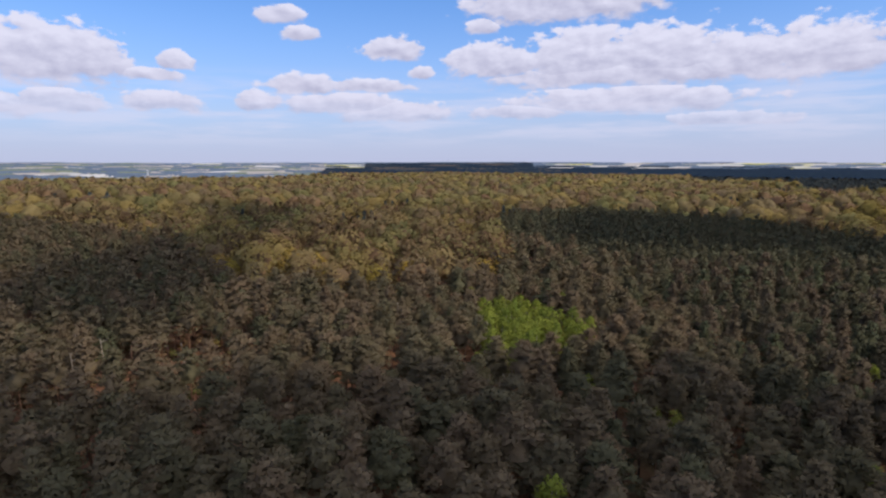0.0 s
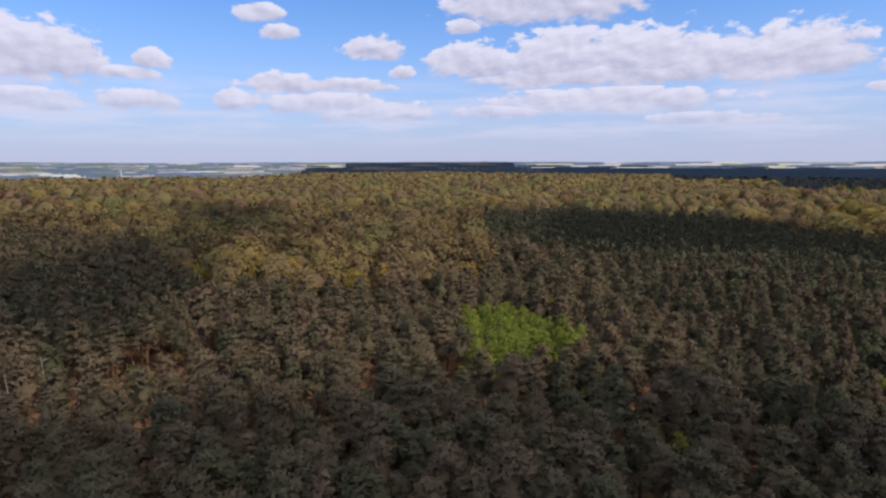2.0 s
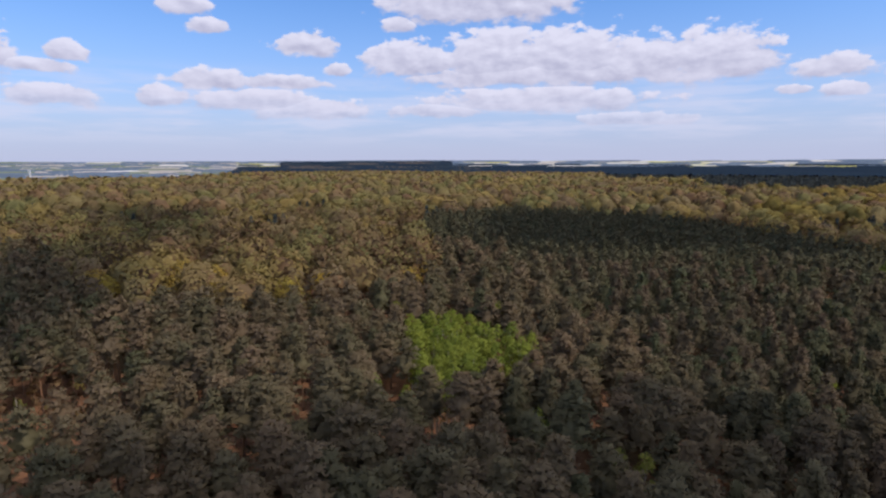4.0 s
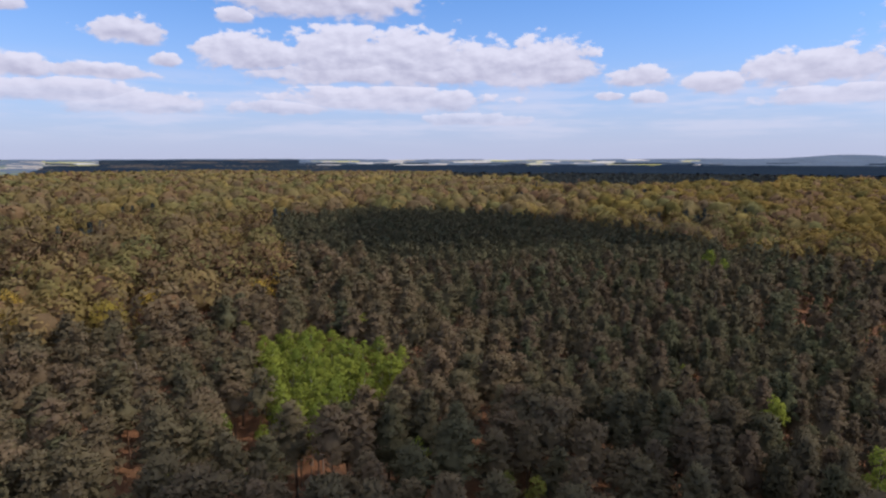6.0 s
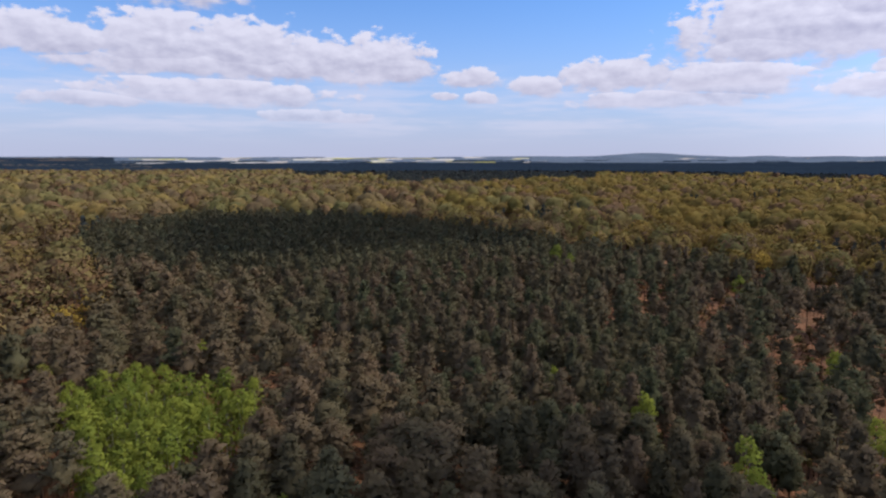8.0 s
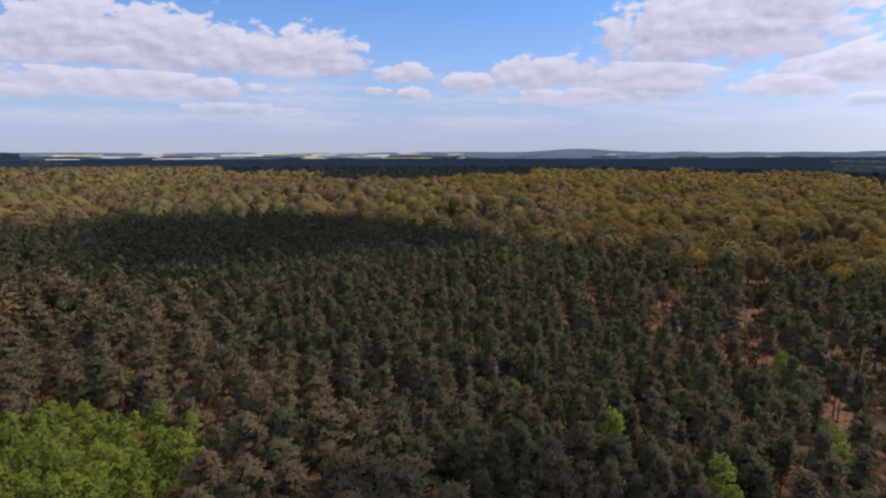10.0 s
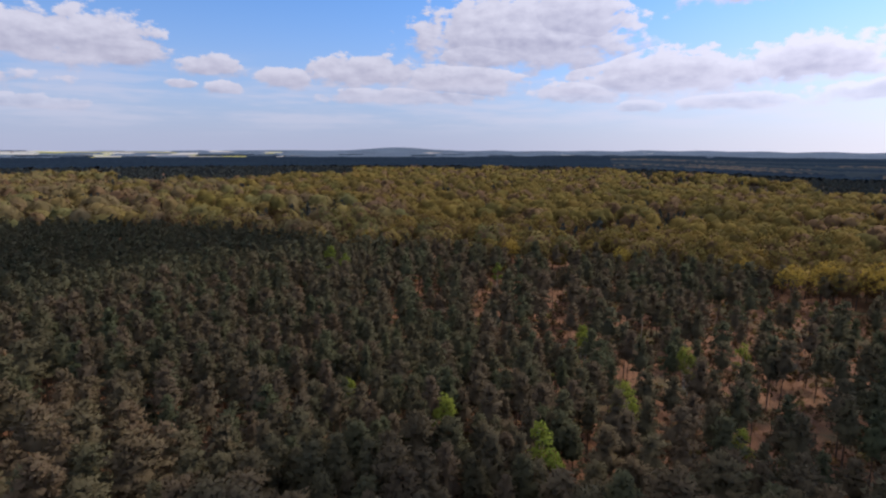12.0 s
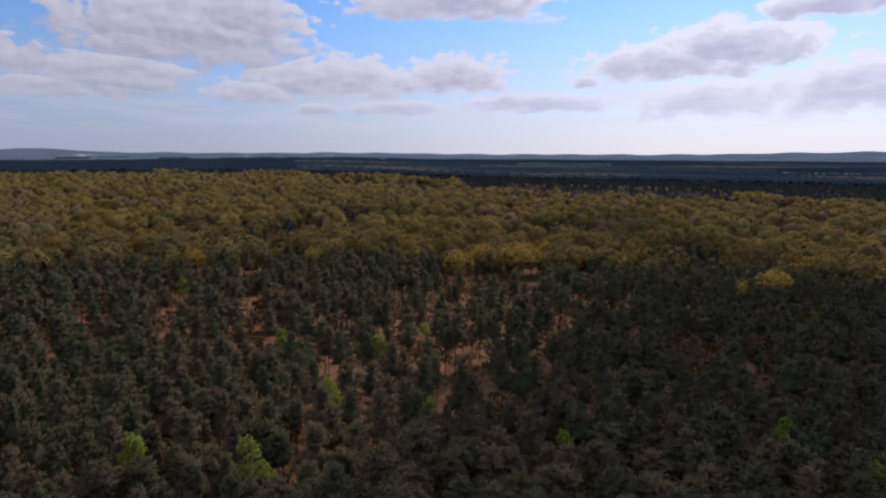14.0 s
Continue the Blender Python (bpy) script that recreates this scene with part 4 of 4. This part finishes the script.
sets, dark_sets = [], []
for gap, lo, hi, seed, shape, spruce in (
        (10.8, 150, 380, 61, dict(height=19.5, spread=6.6, seg=9, rings=4, tufts=540, tuft=0.92, limbs=4, lobes=12), dict(count=60, size=1.4)),
        (13.4, 380, 800, 62, dict(spread=7.8, seg=7, rings=3, tufts=150, tuft=1.45, lobes=10), dict(count=36, size=1.9)),
        (16.0, 800, 1620, 63, dict(spread=9.2, seg=5, rings=2, tufts=18, tuft=4.0, lobes=5), dict(count=12, size=3.8))):
    x, y = oak_points(gap, lo, hi, seed)
    s = species(x, y)
    o, c = s == 0, s == 1
    olive = (x - 0.4 * y + 90 * wobble(x, y, 160, 57) + 40 * wobble(x, y, 25, 58) > 190)
    for k, slot in ((o & ~olive, 1), (o & olive, 3)):
        sets.append(scatter(oak_shapes(seed * 10, 6, slot, **shape), x[k], y[k], seed, (0.70, 1.2), oak_tints(x[k], y[k], seed), kinds=oak_kinds(x[k], y[k], seed)))
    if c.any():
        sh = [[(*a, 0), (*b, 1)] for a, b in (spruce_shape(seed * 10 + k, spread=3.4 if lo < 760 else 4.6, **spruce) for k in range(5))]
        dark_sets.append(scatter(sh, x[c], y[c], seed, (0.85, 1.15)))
stuff("oak_forest", sets, [OAK_BARK, OAK, TWIGS_AND_FLANKS, OLIVE_OAK], "spring oak forest with budding yellow-olive and brown crowns", "forest")
stuff("far_conifer_forest", dark_sets, [PINE_BARK, HAZED_SPRUCE], "distant dark conifer stands within the oak forest, haze put into their bluish colour", "forest")

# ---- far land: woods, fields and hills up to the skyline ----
# aerial haze is put into these colours: bluish woods, lighter hills, paler fields
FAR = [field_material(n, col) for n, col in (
    ("hazed_conifers", (0.016, 0.026, 0.042)), ("far_oaks", (0.12, 0.105, 0.055)), ("bare_wood", (0.076, 0.066, 0.062)), ("stubble_field", (0.34, 0.31, 0.29)),
    ("rape_field", (0.36, 0.34, 0.13)), ("meadow", (0.16, 0.185, 0.14)), ("hazed_hill_wood", (0.105, 0.135, 0.185)), ("pale_field", (0.52, 0.50, 0.48)),
    ("hazed_mixed_wood", (0.028, 0.038, 0.050)))]
far_r = np.concatenate([np.linspace(1590, 3000, 40), np.linspace(3030, 4900, 46)])
north_west_r = np.linspace(1060, 1590, 22)
far_az = np.arange(-50, 147, 0.19)
w_rng = np.random.default_rng(77)


def cover(rr, az):
    """What grows on the far land: the index of its material."""
    x, y = EYE[0] + rr * np.sin(np.radians(az)), EYE[1] + rr * np.cos(np.radians(az))
    w, v = wobble(x, y, 500, 71), wobble(x, y, 900, 72)
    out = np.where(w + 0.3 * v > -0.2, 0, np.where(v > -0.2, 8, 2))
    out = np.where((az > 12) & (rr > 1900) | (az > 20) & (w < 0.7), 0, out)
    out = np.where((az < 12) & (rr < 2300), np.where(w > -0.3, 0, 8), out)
    # farmland in strips
    cell = np.floor(az / 2.6 + 0.9 * np.sin(rr / 260.0)).astype(int) * 7 + np.floor(rr / 100.0).astype(int) * 13
    pick = np.mod(np.abs(np.sin(cell * 12.9898) * 43758.5), 1.0)
    field = np.where(pick < 0.34, 3, np.where(pick < 0.58, 7, np.where(pick < 0.72, 4, np.where(pick < 0.82, 5, 6))))
    field = np.where((az < -12), np.where(pick < 0.07, 7, np.where(pick < 0.36, 3, np.where(pick < 0.66, 5, 6))), field)
    field = np.where((az > 48) & (pick > 0.42), 6, field)
    # in the east woods of different kinds lie in strips one behind the other
    band = np.floor(az / 11.0 + 1.3 * np.sin(rr / 310.0)).astype(int) * 5 + np.floor(rr / 150.0).astype(int) * 17
    mood = np.mod(np.abs(np.sin(band * 78.233) * 9631.7), 1.0)
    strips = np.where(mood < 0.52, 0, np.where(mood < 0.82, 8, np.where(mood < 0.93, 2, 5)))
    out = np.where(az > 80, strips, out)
    start = np.where(az > 8, 3330 + 500 * np.clip((az - 62) / 16, 0, 1) + 90 * v + 70 * np.sin(az * 1.9), 3500 + 150 * v) + np.where((az > -8) & (az < 9), 1300, 0) - 2450 * np.clip((-az - 11) / 3, 0, 1)
    strip = (az < -12) & (wobble(az * 15, rr * 2.4, 420, 75) > 0.5)
    out = np.where((rr > start), np.where(strip, 6, field), out)
    # the farther hills, wooded, their blue standing in for haze
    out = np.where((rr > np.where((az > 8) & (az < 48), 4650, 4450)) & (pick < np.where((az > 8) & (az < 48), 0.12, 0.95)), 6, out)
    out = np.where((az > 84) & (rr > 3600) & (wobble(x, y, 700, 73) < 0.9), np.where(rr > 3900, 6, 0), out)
    out = np.where((az > 125.5) & (az < 131.5) & (rr > 2450) & (rr < 2950), 5, out)
    return out


def far_height(x, y, rr, az):
    wood = np.isin(cover(rr, az), (0, 1, 2, 6, 8))
    tall = np.where(wood, 5.0 + np.where(rr > 3200, 5.0, 12.0) * np.clip((az + 15) / 10, 0, 1), 0.6) + np.where(wood, np.where(az < -12, 0.7, np.where(rr > 3100, 0.9, 3.2)), 0.0) * w_rng.uniform(-1, 1, rr.shape)
    return far_rise(x, y, rr, az) + tall * np.clip((4900 - rr) / 250, 0.15, 1)


def edged(rs, azs, kinds):
    """The edge of a wood, where it drops to the field, is wood."""
    rr, aa = np.meshgrid(rs, azs, indexing="ij")
    wood = np.isin(cover(rr, aa), (0, 1, 2, 6, 8))
    near_wood = (wood[1:, :-1] | wood[1:, 1:]) & (aa[:-1, :-1] > -12)
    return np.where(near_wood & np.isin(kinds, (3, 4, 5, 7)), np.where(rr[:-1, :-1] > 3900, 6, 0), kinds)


fv, ft = ring_sheet(far_r, far_az, far_height)
n_, m_ = len(far_r) - 1, len(far_az) - 1
rc, ac = np.meshgrid((far_r[:-1] + far_r[1:]) / 2, (far_az[:-1] + far_az[1:]) / 2, indexing="ij")
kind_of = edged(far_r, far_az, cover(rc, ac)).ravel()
nw_az = np.arange(-50, -10, 0.19)
gv, gt = ring_sheet(north_west_r, nw_az, far_height)
rc, ac = np.meshgrid((north_west_r[:-1] + north_west_r[1:]) / 2, (nw_az[:-1] + nw_az[1:]) / 2, indexing="ij")
nw_kind = edged(north_west_r, nw_az, cover(rc, ac)).ravel()
keep_face = np.concatenate([nw_kind, nw_kind]) > 2
ft, kind_of = np.concatenate([ft, gt[keep_face] + len(fv)]), np.concatenate([kind_of, kind_of, np.concatenate([nw_kind, nw_kind])[keep_face]])
fv = np.concatenate([fv, gv])
hv, ht = ring_sheet(np.linspace(850, 1420, 30), np.arange(80, 124, 0.25), lambda x, y, rr, az: far_rise(x, y, rr, az) + 1.0 + 0.8 * w_rng.uniform(-1, 1, rr.shape))
heath_land = new("heath_ground", mesh_of("heath_ground", hv, ht, [field_material("brown_heath", (0.050, 0.042, 0.036))]))
tagged(heath_land, "open grey-brown heath between the woods", "heath", kind="structure")
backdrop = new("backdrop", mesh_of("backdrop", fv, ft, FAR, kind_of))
tagged(backdrop, "distant dark woods, pale fields and hills at the skyline, haze put into their colours", "landscape", kind="structure")


def part(name, data_or_bm, mat, parent, label=""):
    me = bpy.data.meshes.new(name)
    data_or_bm.to_mesh(me)
    data_or_bm.free()
    me.materials.append(mat)
    ob = new(name, me)
    ob.parent = parent
    return tagged(ob, label) if label else ob


def plain(name, colour, rough=0.8):
    m, g = material(name)
    place = g.add("ShaderNodeNewGeometry").outputs["Position"]
    stain = g.noise(place, 0.4, 5.0, 0.6)
    col = g.mix(g.math("MULTIPLY", stain, 0.5), (*colour, 1), (*(0.6 * k for k in colour), 1))
    bsdf = g.add("ShaderNodeBsdfPrincipled", {"Base Color": col, "Roughness": rough})
    g.add("ShaderNodeOutputMaterial", {"Surface": bsdf.outputs[0]})
    return m


def place_at(rr, az):
    x, y = EYE[0] + rr * math.sin(radians(az)), EYE[1] + rr * math.cos(radians(az))
    return x, y, float(far_rise(np.array([x]), np.array([y]), np.array([rr]), np.array([az]))[0])


CONCRETE, ROOF, RENDERED = plain("pale_concrete", (0.55, 0.55, 0.55)), plain("roof_tiles", (0.30, 0.20, 0.16)), plain("rendered_wall", (0.45, 0.44, 0.43))


def water_tower(rr, az, height):
    x, y, z = place_at(rr, az)
    tower = tagged(new("water_tower"), "slim white concrete water tower rising over the woods", "tower")
    tower.matrix_world = pose(x, y, z)
    bm = bmesh.new()
    bmesh.ops.create_cone(bm, cap_ends=True, segments=20, radius1=1.9, radius2=1.5, depth=height, matrix=Matrix.Translation((0, 0, height / 2)))
    part("shaft", bm, CONCRETE, tower)
    bm = bmesh.new()
    bmesh.ops.create_cone(bm, cap_ends=True, segments=24, radius1=1.6, radius2=2.8, depth=3, matrix=Matrix.Translation((0, 0, height + 1.5)))
    bmesh.ops.create_cone(bm, cap_ends=True, segments=24, radius1=2.8, radius2=0.5, depth=1.0, matrix=Matrix.Translation((0, 0, height + 3.5)))
    part("tank", bm, CONCRETE, tower, "wider round water tank")


water_tower(1330, -28.4, 21)


def farm_building(rr, az, length, width, eaves, turn):
    x, y, z = place_at(rr, az)
    house = tagged(new("farm_building"), "far white farm building with a low tiled roof", "building", "far farm buildings")
    house.matrix_world = pose(x, y, z, 0, 0, turn)
    bm = bmesh.new()
    bmesh.ops.create_cube(bm, size=1, matrix=Matrix.Translation((0, 0, eaves / 2)) @ Matrix.Diagonal((length, width, eaves, 1)))
    part("wall", bm, RENDERED, house)
    bm = bmesh.new()
    l, w, e, t = length / 2 + 0.6, width / 2 + 0.6, eaves, eaves + width * 0.3
    pts = [bm.verts.new(p) for p in ((-l, -w, e), (l, -w, e), (l, w, e), (-l, w, e), (-l, 0, t), (l, 0, t))]
    for f in ((0, 1, 5, 4), (2, 3, 4, 5), (0, 4, 3), (1, 2, 5), (3, 2, 1, 0)):
        bm.faces.new([pts[k] for k in f])
    part("roof", bm, ROOF, house)


for rr, az, length, width, eaves, turn in ((4300, 14.0, 50, 16, 8, 10), (4320, 15.2, 30, 15, 8, 60), (4400, 26.5, 44, 16, 8, 20), (4300, -20.0, 50, 16, 8, 15),
                                           (4390, 72.0, 60, 18, 8, 55), (4420, 77.5, 50, 18, 8, 20)):
    farm_building(rr, az, length * 0.4, width * 0.6, eaves * 0.5, turn)
